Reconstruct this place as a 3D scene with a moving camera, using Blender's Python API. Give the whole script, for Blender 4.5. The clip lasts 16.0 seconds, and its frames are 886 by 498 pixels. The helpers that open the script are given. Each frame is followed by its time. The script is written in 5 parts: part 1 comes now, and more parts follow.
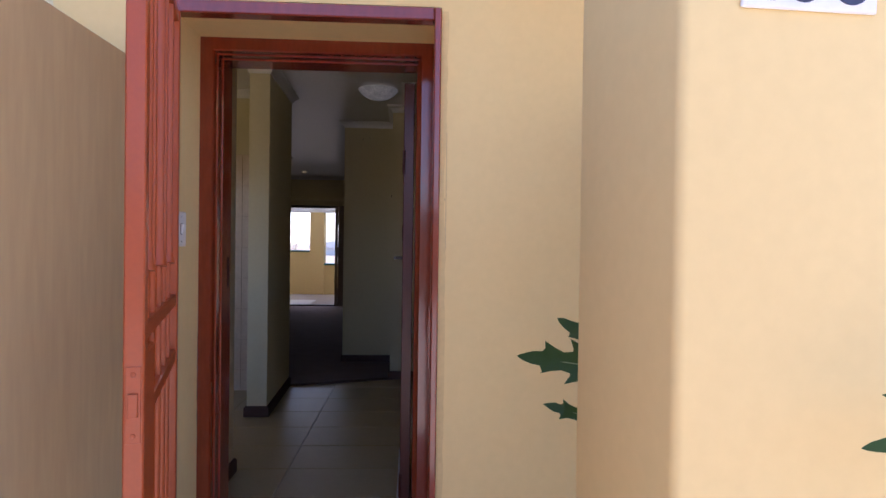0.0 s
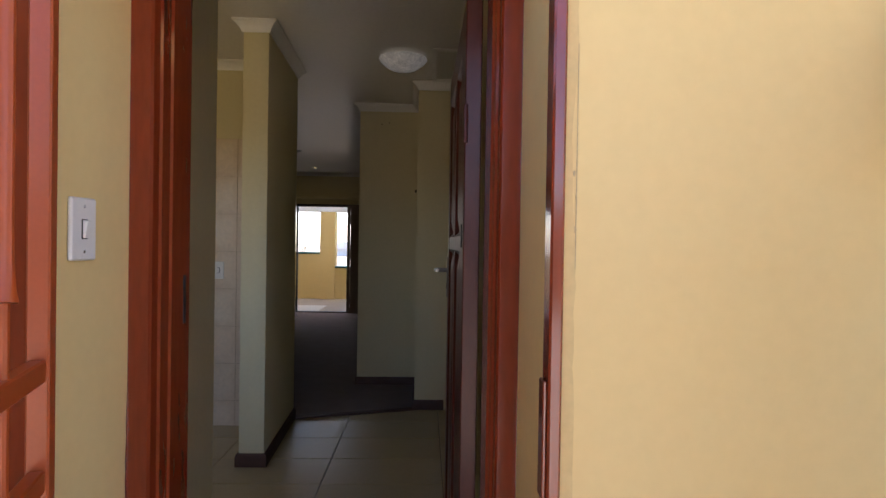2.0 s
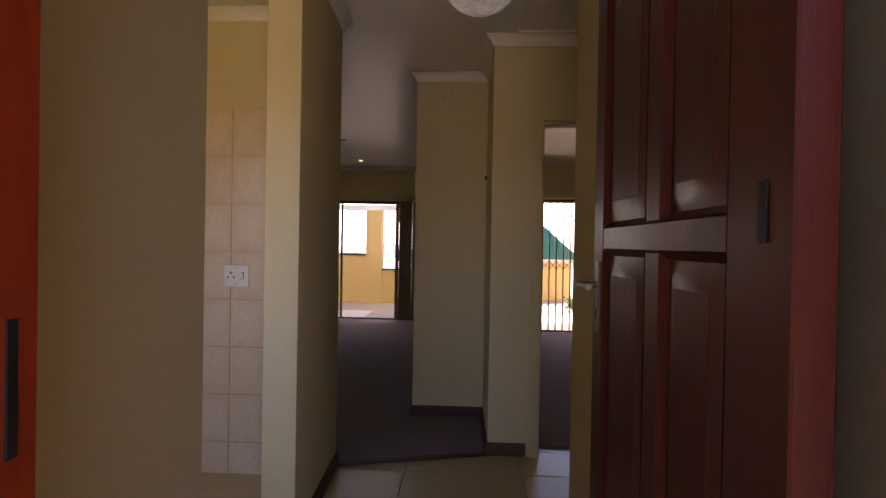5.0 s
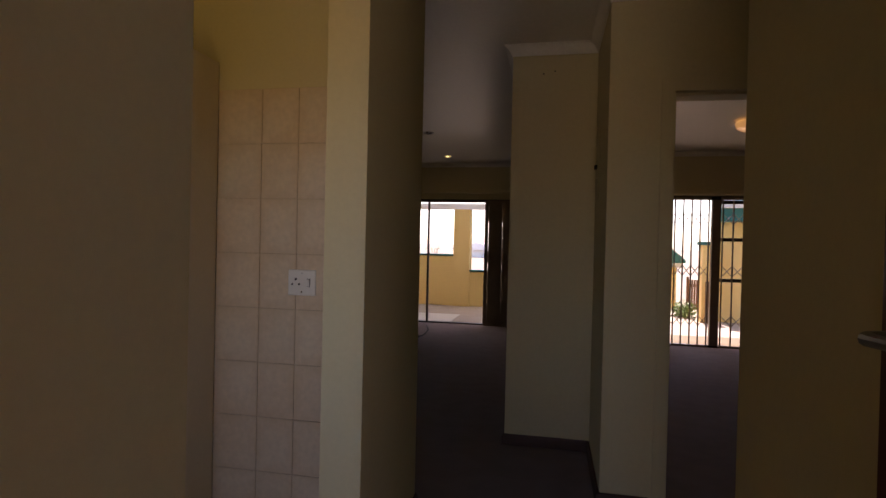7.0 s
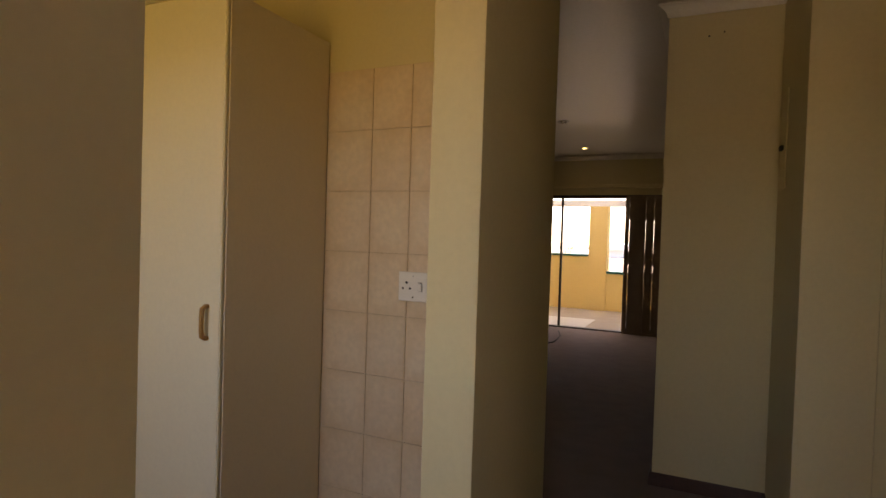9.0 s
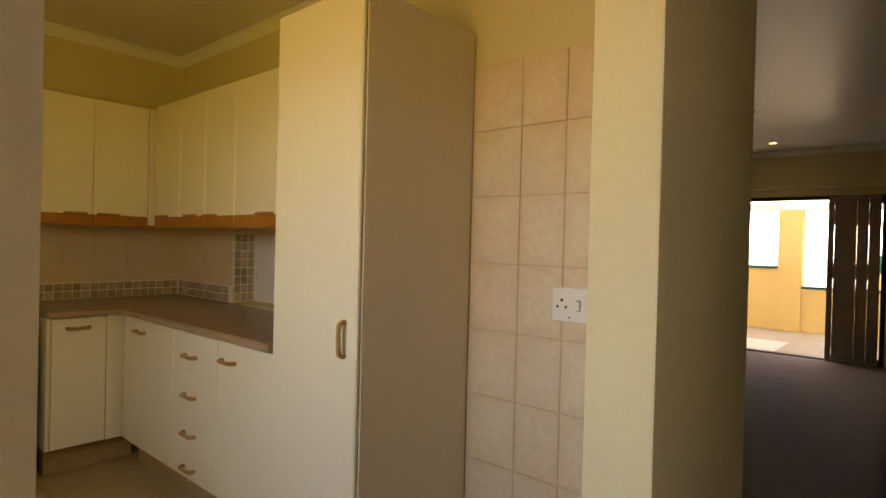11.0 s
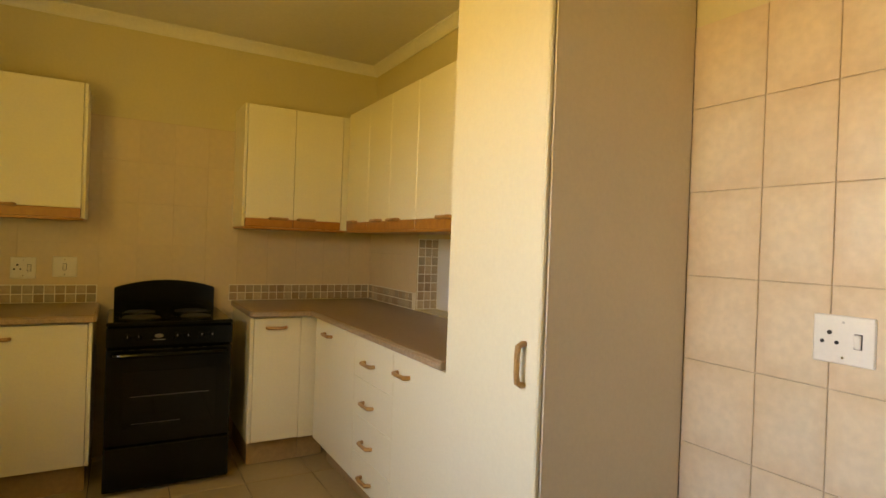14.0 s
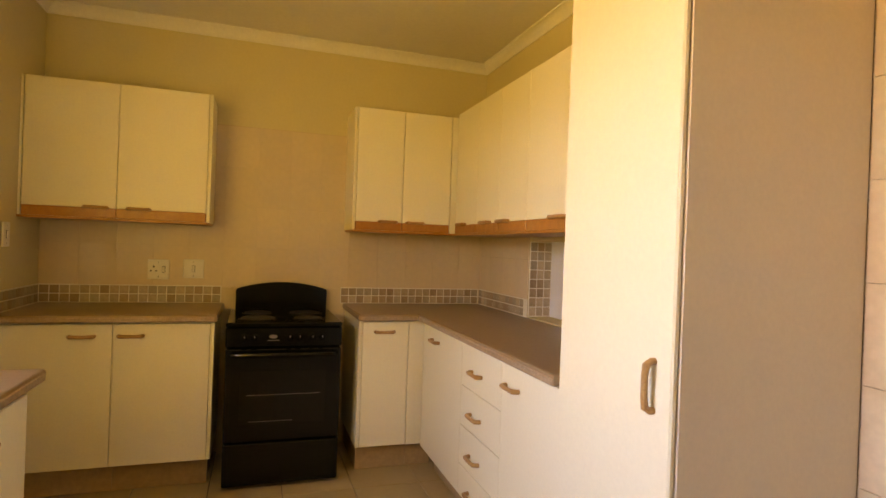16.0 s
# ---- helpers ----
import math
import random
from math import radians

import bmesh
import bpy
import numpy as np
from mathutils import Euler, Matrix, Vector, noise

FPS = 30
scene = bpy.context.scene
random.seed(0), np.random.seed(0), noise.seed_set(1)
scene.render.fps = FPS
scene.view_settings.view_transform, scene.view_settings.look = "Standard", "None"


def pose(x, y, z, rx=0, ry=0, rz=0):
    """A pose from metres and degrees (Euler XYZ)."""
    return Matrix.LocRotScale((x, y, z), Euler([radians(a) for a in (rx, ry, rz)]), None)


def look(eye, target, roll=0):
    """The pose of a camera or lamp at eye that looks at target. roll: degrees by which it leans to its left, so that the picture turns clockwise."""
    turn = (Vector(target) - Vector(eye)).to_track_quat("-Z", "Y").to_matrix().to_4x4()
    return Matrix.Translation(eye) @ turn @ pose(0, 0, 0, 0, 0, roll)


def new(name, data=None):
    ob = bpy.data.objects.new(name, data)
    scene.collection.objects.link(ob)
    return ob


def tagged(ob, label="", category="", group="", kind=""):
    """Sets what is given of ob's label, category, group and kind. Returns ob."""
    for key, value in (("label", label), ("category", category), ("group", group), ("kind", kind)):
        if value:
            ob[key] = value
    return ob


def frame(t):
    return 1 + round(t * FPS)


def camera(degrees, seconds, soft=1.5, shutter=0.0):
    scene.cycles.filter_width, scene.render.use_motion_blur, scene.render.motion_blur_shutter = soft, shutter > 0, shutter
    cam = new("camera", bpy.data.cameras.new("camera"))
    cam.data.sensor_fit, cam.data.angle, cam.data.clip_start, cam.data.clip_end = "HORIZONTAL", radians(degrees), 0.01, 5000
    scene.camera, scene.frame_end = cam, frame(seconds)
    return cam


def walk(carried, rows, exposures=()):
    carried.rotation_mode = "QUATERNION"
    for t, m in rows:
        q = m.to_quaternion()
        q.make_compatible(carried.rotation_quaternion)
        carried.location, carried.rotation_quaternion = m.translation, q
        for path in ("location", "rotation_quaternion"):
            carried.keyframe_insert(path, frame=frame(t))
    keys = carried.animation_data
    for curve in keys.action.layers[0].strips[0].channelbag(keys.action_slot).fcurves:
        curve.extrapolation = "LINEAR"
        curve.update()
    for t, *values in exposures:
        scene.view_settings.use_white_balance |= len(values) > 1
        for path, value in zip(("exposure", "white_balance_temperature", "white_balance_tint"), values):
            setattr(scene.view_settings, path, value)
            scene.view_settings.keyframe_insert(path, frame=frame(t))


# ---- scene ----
cam = camera(76.5, 16.0)
EXPOSURES = [(0.0, 1.62, 5500, 30), (0.5, 1.82, 5950, 25), (1.5, 2.05, 6050, 19), (3.2, 2.25, 6100, 28), (5.3, 2.65, 6900, 36), (6.2, 2.32, 6950, 34), (7.0, 1.82, 6950, 32), (8.0, 1.88, 7050, 30), (9.0, 2.65, 8500, 27), (12.5, 3.62, 8300, 18), (14.5, 4.28, 8150, 21), (16.0, 4.5, 8000, 34)]
PATH = [
    (0, (4.734, 1.605, 1.289), (4.831, 3.603, 1.268), 0.8),
    (0.5, (4.686, 1.848, 1.294), (4.782, 3.846, 1.271), 1.1),
    (1, (4.664, 2.089, 1.298), (4.751, 4.087, 1.275), 1.0),
    (1.5, (4.626, 2.285, 1.289), (4.705, 4.284, 1.269), 0.8),
    (2, (4.579, 2.491, 1.308), (4.64, 4.49, 1.289), 0.9),
    (2.5, (4.541, 2.659, 1.311), (4.582, 4.658, 1.292), 0.9),
    (3, (4.529, 2.837, 1.311), (4.545, 4.837, 1.298), 0.9),
    (5.5, (4.343, 3.596, 1.288), (4.191, 5.59, 1.268), 1.1),
    (6, (4.33, 3.75, 1.305), (4.099, 5.736, 1.279), 1.2),
    (6.5, (4.302, 3.87, 1.283), (3.991, 5.846, 1.262), 1.2),
    (7, (4.276, 4.015, 1.302), (3.875, 5.974, 1.279), 1.3),
    (7.5, (4.261, 4.121, 1.3), (3.775, 6.061, 1.278), 1.3),
    (8, (4.251, 4.23, 1.301), (3.658, 6.14, 1.275), 1.3),
    (8.5, (4.234, 4.333, 1.292), (3.507, 6.196, 1.265), 1.5),
    (9, (4.178, 4.43, 1.305), (3.335, 6.243, 1.264), 1.8),
    (11.3, (4.035, 4.725, 1.304), (2.669, 6.185, 1.288), 1.4),
    (11.5, (4.027, 4.755, 1.302), (2.629, 6.172, 1.286), 1.4),
    (12, (4.014, 4.803, 1.300), (2.519, 6.121, 1.278), 1.5),
    (12.5, (3.972, 4.842, 1.276), (2.396, 6.072, 1.277), 1.9),
    (13, (3.917, 4.879, 1.254), (2.276, 6.023, 1.274), 2.4),
    (13.5, (3.852, 4.898, 1.28), (2.161, 5.967, 1.281), 2.3),
    (14, (3.805, 4.917, 1.294), (2.071, 5.913, 1.285), 2.1),
    (14.5, (3.753, 4.937, 1.283), (1.976, 5.854, 1.284), 2.5),
    (15, (3.708, 4.966, 1.278), (1.883, 5.783, 1.278), 2.5),
    (15.5, (3.686, 4.983, 1.279), (1.822, 5.707, 1.278), 2.4),
    (16, (3.664, 5.004, 1.281), (1.766, 5.633, 1.277), 2.1),
]
walk(cam, [(t, look(eye, target, roll)) for t, eye, target, roll in PATH], EXPOSURES)

# ---- world and sun ----
world = bpy.data.worlds.new("sky")
scene.world = world
world.use_nodes = True
wn = world.node_tree
sky = wn.nodes.new("ShaderNodeTexSky")
sky.sky_type, sky.sun_disc = "NISHITA", False
sky.sun_elevation, sky.sun_rotation = radians(70), radians(-2)
sky.dust_density = 1.0
wn.links.new(sky.outputs[0], wn.nodes["Background"].inputs[0])
wn.nodes["Background"].inputs[1].default_value = 0.15

sun = new("sun", bpy.data.lights.new("sun", "SUN"))
sun.data.energy, sun.data.angle, sun.data.color = 4.0, radians(0.6), (1.0, 0.94, 0.85)
sun.matrix_world = look((-0.3, 9.05, 24.9), (0, 0, 0))


def window_light(name, eye, target, w, h, power, color, spread=180):
    """Daylight that enters by an opening."""
    ob = new(name, bpy.data.lights.new(name, "AREA"))
    ob.data.shape, ob.data.size, ob.data.size_y = "RECTANGLE", w, h
    ob.data.energy, ob.data.color, ob.data.spread = power, color, radians(spread)
    ob.matrix_world = look(eye, target)
    return ob


# the kitchen window lets in cool sky light going down and warm light from the sunlit ground and walls going up
window_light("daylight_kitchen", (2.8, 3.72, 1.62), (2.5, 6.0, 0.0), 1.3, 0.9, 0.55, (0.34, 0.57, 1.0), 95)
window_light("daylight_kitchen_ground", (2.8, 3.725, 1.60), (1.3, 5.7, 2.7), 1.3, 0.9, 1.15, (1.0, 0.72, 0.07), 145)
window_light("daylight_living", (2.7, 12.9, 1.1), (2.7, 9.0, 0.9), 1.3, 1.8, 0.30, (0.95, 0.97, 1.0))
window_light("daylight_bedroom", (6.2, 12.0, 1.0), (5.9, 9.0, 0.7), 1.3, 1.8, 0.29, (1.0, 0.96, 0.9))


# ---- materials ----
def mat(name, color, rough=0.6, metal=0.0, var=0.08, scale=6.0, fine=90.0, bump=0.1, stretch=(1, 1, 1), second=None, coat=0.0,
        spec=0.5, island=0.0, stain=0.0, space="Object", rvar=0.02):
    """Base colour with coarse and fine variation, small relief and uneven gloss."""
    m = bpy.data.materials.new(name)
    m.use_nodes = True
    nt = m.node_tree
    b = nt.nodes["Principled BSDF"]
    tc = nt.nodes.new("ShaderNodeTexCoord")
    mp = nt.nodes.new("ShaderNodeMapping")
    mp.inputs["Scale"].default_value = stretch
    nt.links.new(nt.nodes.new("ShaderNodeNewGeometry").outputs["Position"] if space == "World" else tc.outputs[space], mp.inputs[0])
    n1, n2 = nt.nodes.new("ShaderNodeTexNoise"), nt.nodes.new("ShaderNodeTexNoise")
    for n, s, d in ((n1, scale, 5.0), (n2, fine, 4.0)):
        n.inputs["Scale"].default_value, n.inputs["Detail"].default_value = s, d
        nt.links.new(mp.outputs[0], n.inputs["Vector"])
    c2 = second or tuple(c * 0.72 for c in color)
    ramp = nt.nodes.new("ShaderNodeMix")
    ramp.data_type = "RGBA"
    ramp.inputs["A"].default_value, ramp.inputs["B"].default_value = (*color, 1), (*c2, 1)
    rng = nt.nodes.new("ShaderNodeMapRange")
    rng.inputs[1].default_value, rng.inputs[2].default_value = 0.35, 0.75
    rng.inputs[3].default_value, rng.inputs[4].default_value = 0.0, min(1.0, var * 4)
    nt.links.new(n1.outputs[0], rng.inputs[0])
    nt.links.new(rng.outputs[0], ramp.inputs["Factor"])
    hsv = nt.nodes.new("ShaderNodeHueSaturation")
    val = nt.nodes.new("ShaderNodeMapRange")
    val.inputs[1].default_value, val.inputs[2].default_value = 0.3, 0.7
    val.inputs[3].default_value, val.inputs[4].default_value = 1 - var, 1 + var
    nt.links.new(n2.outputs[0], val.inputs[0])
    nt.links.new(ramp.outputs["Result"], hsv.inputs["Color"])
    last = val.outputs[0]
    if island:
        oi = nt.nodes.new("ShaderNodeObjectInfo")
        r = nt.nodes.new("ShaderNodeMapRange")
        r.inputs[3].default_value, r.inputs[4].default_value = 1 - island, 1 + island
        nt.links.new(oi.outputs["Random"], r.inputs[0])
        mul = nt.nodes.new("ShaderNodeMath")
        mul.operation = "MULTIPLY"
        nt.links.new(last, mul.inputs[0])
        nt.links.new(r.outputs[0], mul.inputs[1])
        last = mul.outputs[0]
    nt.links.new(last, hsv.inputs["Value"])
    nt.links.new(hsv.outputs[0], b.inputs["Base Color"])
    rr = nt.nodes.new("ShaderNodeMapRange")
    rr.inputs[1].default_value, rr.inputs[2].default_value = 0.3, 0.7
    rr.inputs[3].default_value, rr.inputs[4].default_value = max(0.02, rough - rvar), min(1, rough + rvar)
    nt.links.new(n1.outputs[0], rr.inputs[0])
    nt.links.new(rr.outputs[0], b.inputs["Roughness"])
    b.inputs["Metallic"].default_value = metal
    b.inputs["Specular IOR Level"].default_value = spec
    b.inputs["Coat Weight"].default_value = coat
    b.inputs["Coat Roughness"].default_value = 0.12
    if bump:
        add = nt.nodes.new("ShaderNodeMath")
        add.operation = "MULTIPLY_ADD"
        add.inputs[1].default_value = 0.35
        nt.links.new(n2.outputs[0], add.inputs[0])
        nt.links.new(n1.outputs[0], add.inputs[2])
        bp = nt.nodes.new("ShaderNodeBump")
        bp.inputs["Strength"].default_value, bp.inputs["Distance"].default_value = bump, 0.01
        nt.links.new(add.outputs[0], bp.inputs["Height"])
        nt.links.new(bp.outputs[0], b.inputs["Normal"])
    return m


def glow(name, color, strength):
    m = bpy.data.materials.new(name)
    m.use_nodes = True
    b = m.node_tree.nodes["Principled BSDF"]
    b.inputs["Base Color"].default_value = (0.8, 0.8, 0.78, 1)
    b.inputs["Roughness"].default_value = 0.25
    b.inputs["Emission Color"].default_value, b.inputs["Emission Strength"].default_value = (*color, 1), strength
    return m


M_OUT = mat("yellow_plaster", (0.76, 0.565, 0.245), 0.8, var=0.016, scale=0.8, fine=38, bump=0.018, second=(0.69, 0.48, 0.18), spec=0.25)
M_GWALL = mat("streaked_brown_plaster", (0.52, 0.37, 0.18), 0.85, var=0.05, scale=2.2, fine=30, bump=0.04, stretch=(1, 1.6, 0.2), second=(0.36, 0.25, 0.115), spec=0.2)
M_WALL = mat("cream_wall_paint", (0.65, 0.565, 0.325), 0.62, var=0.02, scale=1.1, fine=60, bump=0.02, second=(0.60, 0.50, 0.31), spec=0.35)
M_CEIL = mat("ceiling_board_paint", (0.74, 0.70, 0.62), 0.36, var=0.03, scale=1.0, fine=40, bump=0.04, second=(0.68, 0.64, 0.57), spec=0.4)
M_CORN = mat("white_cornice_paint", (0.80, 0.77, 0.70), 0.5, var=0.03, scale=3, fine=60, bump=0.03)
M_RED = mat("red_oxide_gloss_paint", (0.22, 0.031, 0.009), 0.14, var=0.12, scale=8, fine=60, bump=0.03, stretch=(1, 1, 0.2), coat=0.5)
M_GATE = mat("orange_brown_steel_paint", (0.35, 0.064, 0.012), 0.34, var=0.04, scale=7, fine=120, bump=0.03, coat=0.1, spec=0.4)
M_DOOR = mat("mahogany_varnish", (0.085, 0.016, 0.009), 0.36, var=0.12, scale=9, fine=130, bump=0.09, stretch=(3, 3, 0.35), second=(0.050, 0.010, 0.006), coat=0.06, spec=0.35)
M_SKIRT = mat("dark_stained_skirting", (0.085, 0.034, 0.018), 0.62, var=0.15, scale=6, fine=60, bump=0.08, stretch=(1, 1, 4))
M_FTILE = mat("beige_floor_tile", (0.49, 0.37, 0.185), 0.34, var=0.03, scale=4, fine=30, bump=0.004, second=(0.43, 0.31, 0.15), island=0.04, spec=0.35)
M_GROUT = mat("dark_grout", (0.17, 0.125, 0.08), 0.9, var=0.1, scale=20, fine=150, bump=0.2)
M_NGROUT = mat("dirty_tile_grout", (0.48, 0.36, 0.24), 0.9, var=0.2, scale=3, fine=120, bump=0.1, second=(0.64, 0.52, 0.37))
M_WGROUT = mat("pale_grout", (0.80, 0.76, 0.66), 0.85, var=0.08, scale=10, fine=120, bump=0.1)
M_WTILE = mat("peach_wall_tile", (0.70, 0.58, 0.42), 0.3, var=0.06, scale=3.2, fine=40, bump=0.012, second=(0.62, 0.33, 0.10), island=0.03, space="World")
M_STILE = mat("cream_wall_tile", (0.66, 0.535, 0.36), 0.34, var=0.03, scale=5, fine=30, bump=0.02, second=(0.62, 0.49, 0.31), island=0.025)
M_SGROUT = mat("cream_tile_grout", (0.63, 0.50, 0.325), 0.85, var=0.08, scale=10, fine=120, bump=0.1)


def glazed_edge(m, color, amount):
    """A printed tile glaze: the colour deepens towards the rim of each tile."""
    nt = m.node_tree
    b = nt.nodes["Principled BSDF"]
    src = b.inputs["Base Color"].links[0].from_socket
    tc = nt.nodes.new("ShaderNodeTexCoord")
    sep = nt.nodes.new("ShaderNodeSeparateXYZ")
    nt.links.new(tc.outputs["Generated"], sep.inputs[0])
    last = None
    for k in (0, 1):
        s = nt.nodes.new("ShaderNodeMath")
        s.operation = "SUBTRACT"
        s.inputs[1].default_value = 0.5
        nt.links.new(sep.outputs[k], s.inputs[0])
        a = nt.nodes.new("ShaderNodeMath")
        a.operation = "ABSOLUTE"
        nt.links.new(s.outputs[0], a.inputs[0])
        if last is None:
            last = a
        else:
            mx = nt.nodes.new("ShaderNodeMath")
            mx.operation = "MAXIMUM"
            nt.links.new(last.outputs[0], mx.inputs[0])
            nt.links.new(a.outputs[0], mx.inputs[1])
            last = mx
    noise = nt.nodes.new("ShaderNodeTexNoise")
    noise.inputs["Scale"].default_value = 9.0
    ad = nt.nodes.new("ShaderNodeMath")
    ad.operation = "MULTIPLY_ADD"
    ad.inputs[1].default_value = 0.22
    nt.links.new(noise.outputs[0], ad.inputs[0])
    nt.links.new(last.outputs[0], ad.inputs[2])
    r = nt.nodes.new("ShaderNodeMapRange")
    r.inputs[1].default_value, r.inputs[2].default_value, r.inputs[4].default_value = 0.38, 0.64, amount
    nt.links.new(ad.outputs[0], r.inputs[0])
    mix = nt.nodes.new("ShaderNodeMix")
    mix.data_type = "RGBA"
    mix.inputs["B"].default_value = (*color, 1)
    nt.links.new(src, mix.inputs["A"])
    nt.links.new(r.outputs[0], mix.inputs["Factor"])
    nt.links.new(mix.outputs["Result"], b.inputs["Base Color"])


glazed_edge(M_WTILE, (0.58, 0.41, 0.24), 0.45)
M_KTILE = mat("toe_tile", (0.48, 0.32, 0.15), 0.35, var=0.1, scale=5, fine=40, bump=0.04, island=0.06)
M_MOS = [mat("mosaic_stone_" + n, c, 0.4, var=0.14, scale=22, fine=150, bump=0.15, island=0.16) for n, c in
         (("tan", (0.46, 0.36, 0.24)), ("grey", (0.39, 0.325, 0.235)), ("brown", (0.35, 0.25, 0.155)))]
M_CAB = mat("cream_cabinet_laminate", (0.80, 0.74, 0.545), 0.38, var=0.02, scale=2, fine=80, bump=0.015, second=(0.77, 0.705, 0.50))
M_CABSIDE = mat("beige_cabinet_side_board", (0.70, 0.61, 0.475), 0.5, var=0.025, scale=3, fine=90, bump=0.03)
M_PINE = mat("orange_pine_trim", (0.45, 0.195, 0.035), 0.35, var=0.16, scale=5, fine=60, bump=0.06, stretch=(8, 1, 8), second=(0.33, 0.125, 0.03))
M_HANDLE = mat("wooden_handle", (0.43, 0.24, 0.08), 0.4, var=0.16, scale=20, fine=160, bump=0.06, second=(0.27, 0.12, 0.04))
M_TOP = mat("brown_granite_laminate", (0.28, 0.19, 0.105), 0.3, var=0.06, scale=40, fine=260, bump=0.0, second=(0.235, 0.155, 0.085))
M_BLACK = mat("black_enamel", (0.004, 0.004, 0.004), 0.14, var=0.1, scale=8, fine=90, bump=0.008, coat=0.1, spec=0.25)
M_BGLASS = mat("black_oven_glass", (0.004, 0.004, 0.004), 0.06, var=0.05, bump=0.0, coat=0.1, spec=0.3)
M_IRON = mat("dark_hotplate", (0.012, 0.011, 0.011), 0.5, metal=0.3, var=0.15, scale=30, fine=200, bump=0.1)
M_STEEL = mat("brushed_steel", (0.55, 0.53, 0.50), 0.28, metal=1.0, var=0.05, scale=20, fine=200, bump=0.02)
M_DULL = mat("dull_steel", (0.30, 0.28, 0.255), 0.36, metal=1.0, var=0.06, scale=20, fine=200, bump=0.02)
M_PLASTIC = mat("white_switch_plastic", (0.78, 0.75, 0.68), 0.35, var=0.02, scale=9, fine=90, bump=0.01)
M_DARK = mat("dark_slot", (0.02, 0.018, 0.016), 0.6, var=0.05, bump=0.0)
M_CARPET = mat("brown_grey_carpet", (0.27, 0.205, 0.18), 0.95, var=0.16, scale=7, fine=420, bump=0.7, second=(0.22, 0.165, 0.145), spec=0.1)
M_GRILLE = mat("brown_enamelled_steel", (0.25, 0.18, 0.12), 0.45, var=0.1, scale=8, fine=80, bump=0.02)
M_BRONZE = mat("dark_bronze_aluminium", (0.045, 0.035, 0.028), 0.4, metal=0.5, var=0.08, scale=8, fine=80, bump=0.02)
M_WALU = mat("white_window_frame", (0.74, 0.74, 0.76), 0.35, var=0.03, scale=6, fine=80, bump=0.02)
M_TEAL = mat("teal_paint", (0.020, 0.145, 0.14), 0.42, var=0.12, scale=5, fine=90, bump=0.06, second=(0.014, 0.11, 0.095))
M_FACE = mat("brown_face_wall", (0.20, 0.135, 0.09), 0.85, var=0.1, scale=4, fine=60, bump=0.2)
M_PAVE = mat("grey_beige_paving", (0.36, 0.30, 0.24), 0.8, var=0.12, scale=3, fine=70, bump=0.2)
M_EARTH = mat("dry_garden_ground", (0.24, 0.19, 0.13), 0.95, var=0.2, scale=1.5, fine=40, bump=0.5)
M_LEAF = mat("papaya_leaf", (0.018, 0.050, 0.022), 0.5, var=0.12, scale=9, fine=80, bump=0.12, second=(0.022, 0.055, 0.018), spec=0.22)
_nt = M_LEAF.node_tree
_tl, _mx = _nt.nodes.new("ShaderNodeBsdfTranslucent"), _nt.nodes.new("ShaderNodeMixShader")
_tl.inputs[0].default_value, _mx.inputs[0].default_value = (0.20, 0.36, 0.05, 1), 0.18
_nt.links.new(_nt.nodes["Principled BSDF"].outputs[0], _mx.inputs[1])
_nt.links.new(_tl.outputs[0], _mx.inputs[2])
_nt.links.new(_mx.outputs[0], _nt.nodes["Material Output"].inputs[0])
M_VEIN = mat("leaf_vein", (0.26, 0.34, 0.14), 0.5, var=0.08, scale=20, bump=0.02)
M_STEM = mat("papaya_stem", (0.17, 0.20, 0.09), 0.7, var=0.2, scale=12, fine=90, bump=0.3)
M_BUSH = mat("bush_leaf", (0.10, 0.16, 0.035), 0.5, var=0.2, scale=14, fine=90, bump=0.1)
M_LAMPGLASS = mat("alabaster_lamp_glass", (0.62, 0.60, 0.53), 0.16, var=0.2, scale=14, fine=60, bump=0.06, second=(0.34, 0.33, 0.29), spec=0.9)
_b = M_LAMPGLASS.node_tree.nodes["Principled BSDF"]
M_LAMPGLASS.node_tree.links.new(_b.inputs["Base Color"].links[0].from_socket, _b.inputs["Emission Color"])
_b.inputs["Emission Strength"].default_value = 0.035
M_WARMLAMP = glow("warm_lamp_glass", (1.0, 0.52, 0.16), 0.12)
M_BULB = glow("warm_bulb", (1.0, 0.70, 0.20), 2.2)
M_DGLASS = mat("dark_window_glass", (0.02, 0.02, 0.022), 0.05, var=0.03, bump=0.0, coat=0.3)


# ---- mesh helpers ----
def box(bm, lo, hi, bevel=0.0, m=None, seg=1):
    """A box in bm from corner to corner, its edges rounded by bevel."""
    x0, y0, z0 = lo
    x1, y1, z1 = hi
    vs = [bm.verts.new(v) for v in ((x0, y0, z0), (x1, y0, z0), (x1, y1, z0), (x0, y1, z0), (x0, y0, z1), (x1, y0, z1), (x1, y1, z1), (x0, y1, z1))]
    fs = [bm.faces.new([vs[i] for i in f]) for f in ((3, 2, 1, 0), (4, 5, 6, 7), (0, 1, 5, 4), (1, 2, 6, 5), (2, 3, 7, 6), (3, 0, 4, 7))]
    if m is not None:
        for v in vs:
            v.co = m @ v.co
    if bevel:
        edges = list({e for f in fs for e in f.edges})
        bmesh.ops.bevel(bm, geom=edges, offset=bevel, segments=seg, affect="EDGES", profile=0.5)
    return bm


def boxes(*items, bevel=0.0):
    bm = bmesh.new()
    for lo, hi in items:
        box(bm, lo, hi, bevel)
    return bm


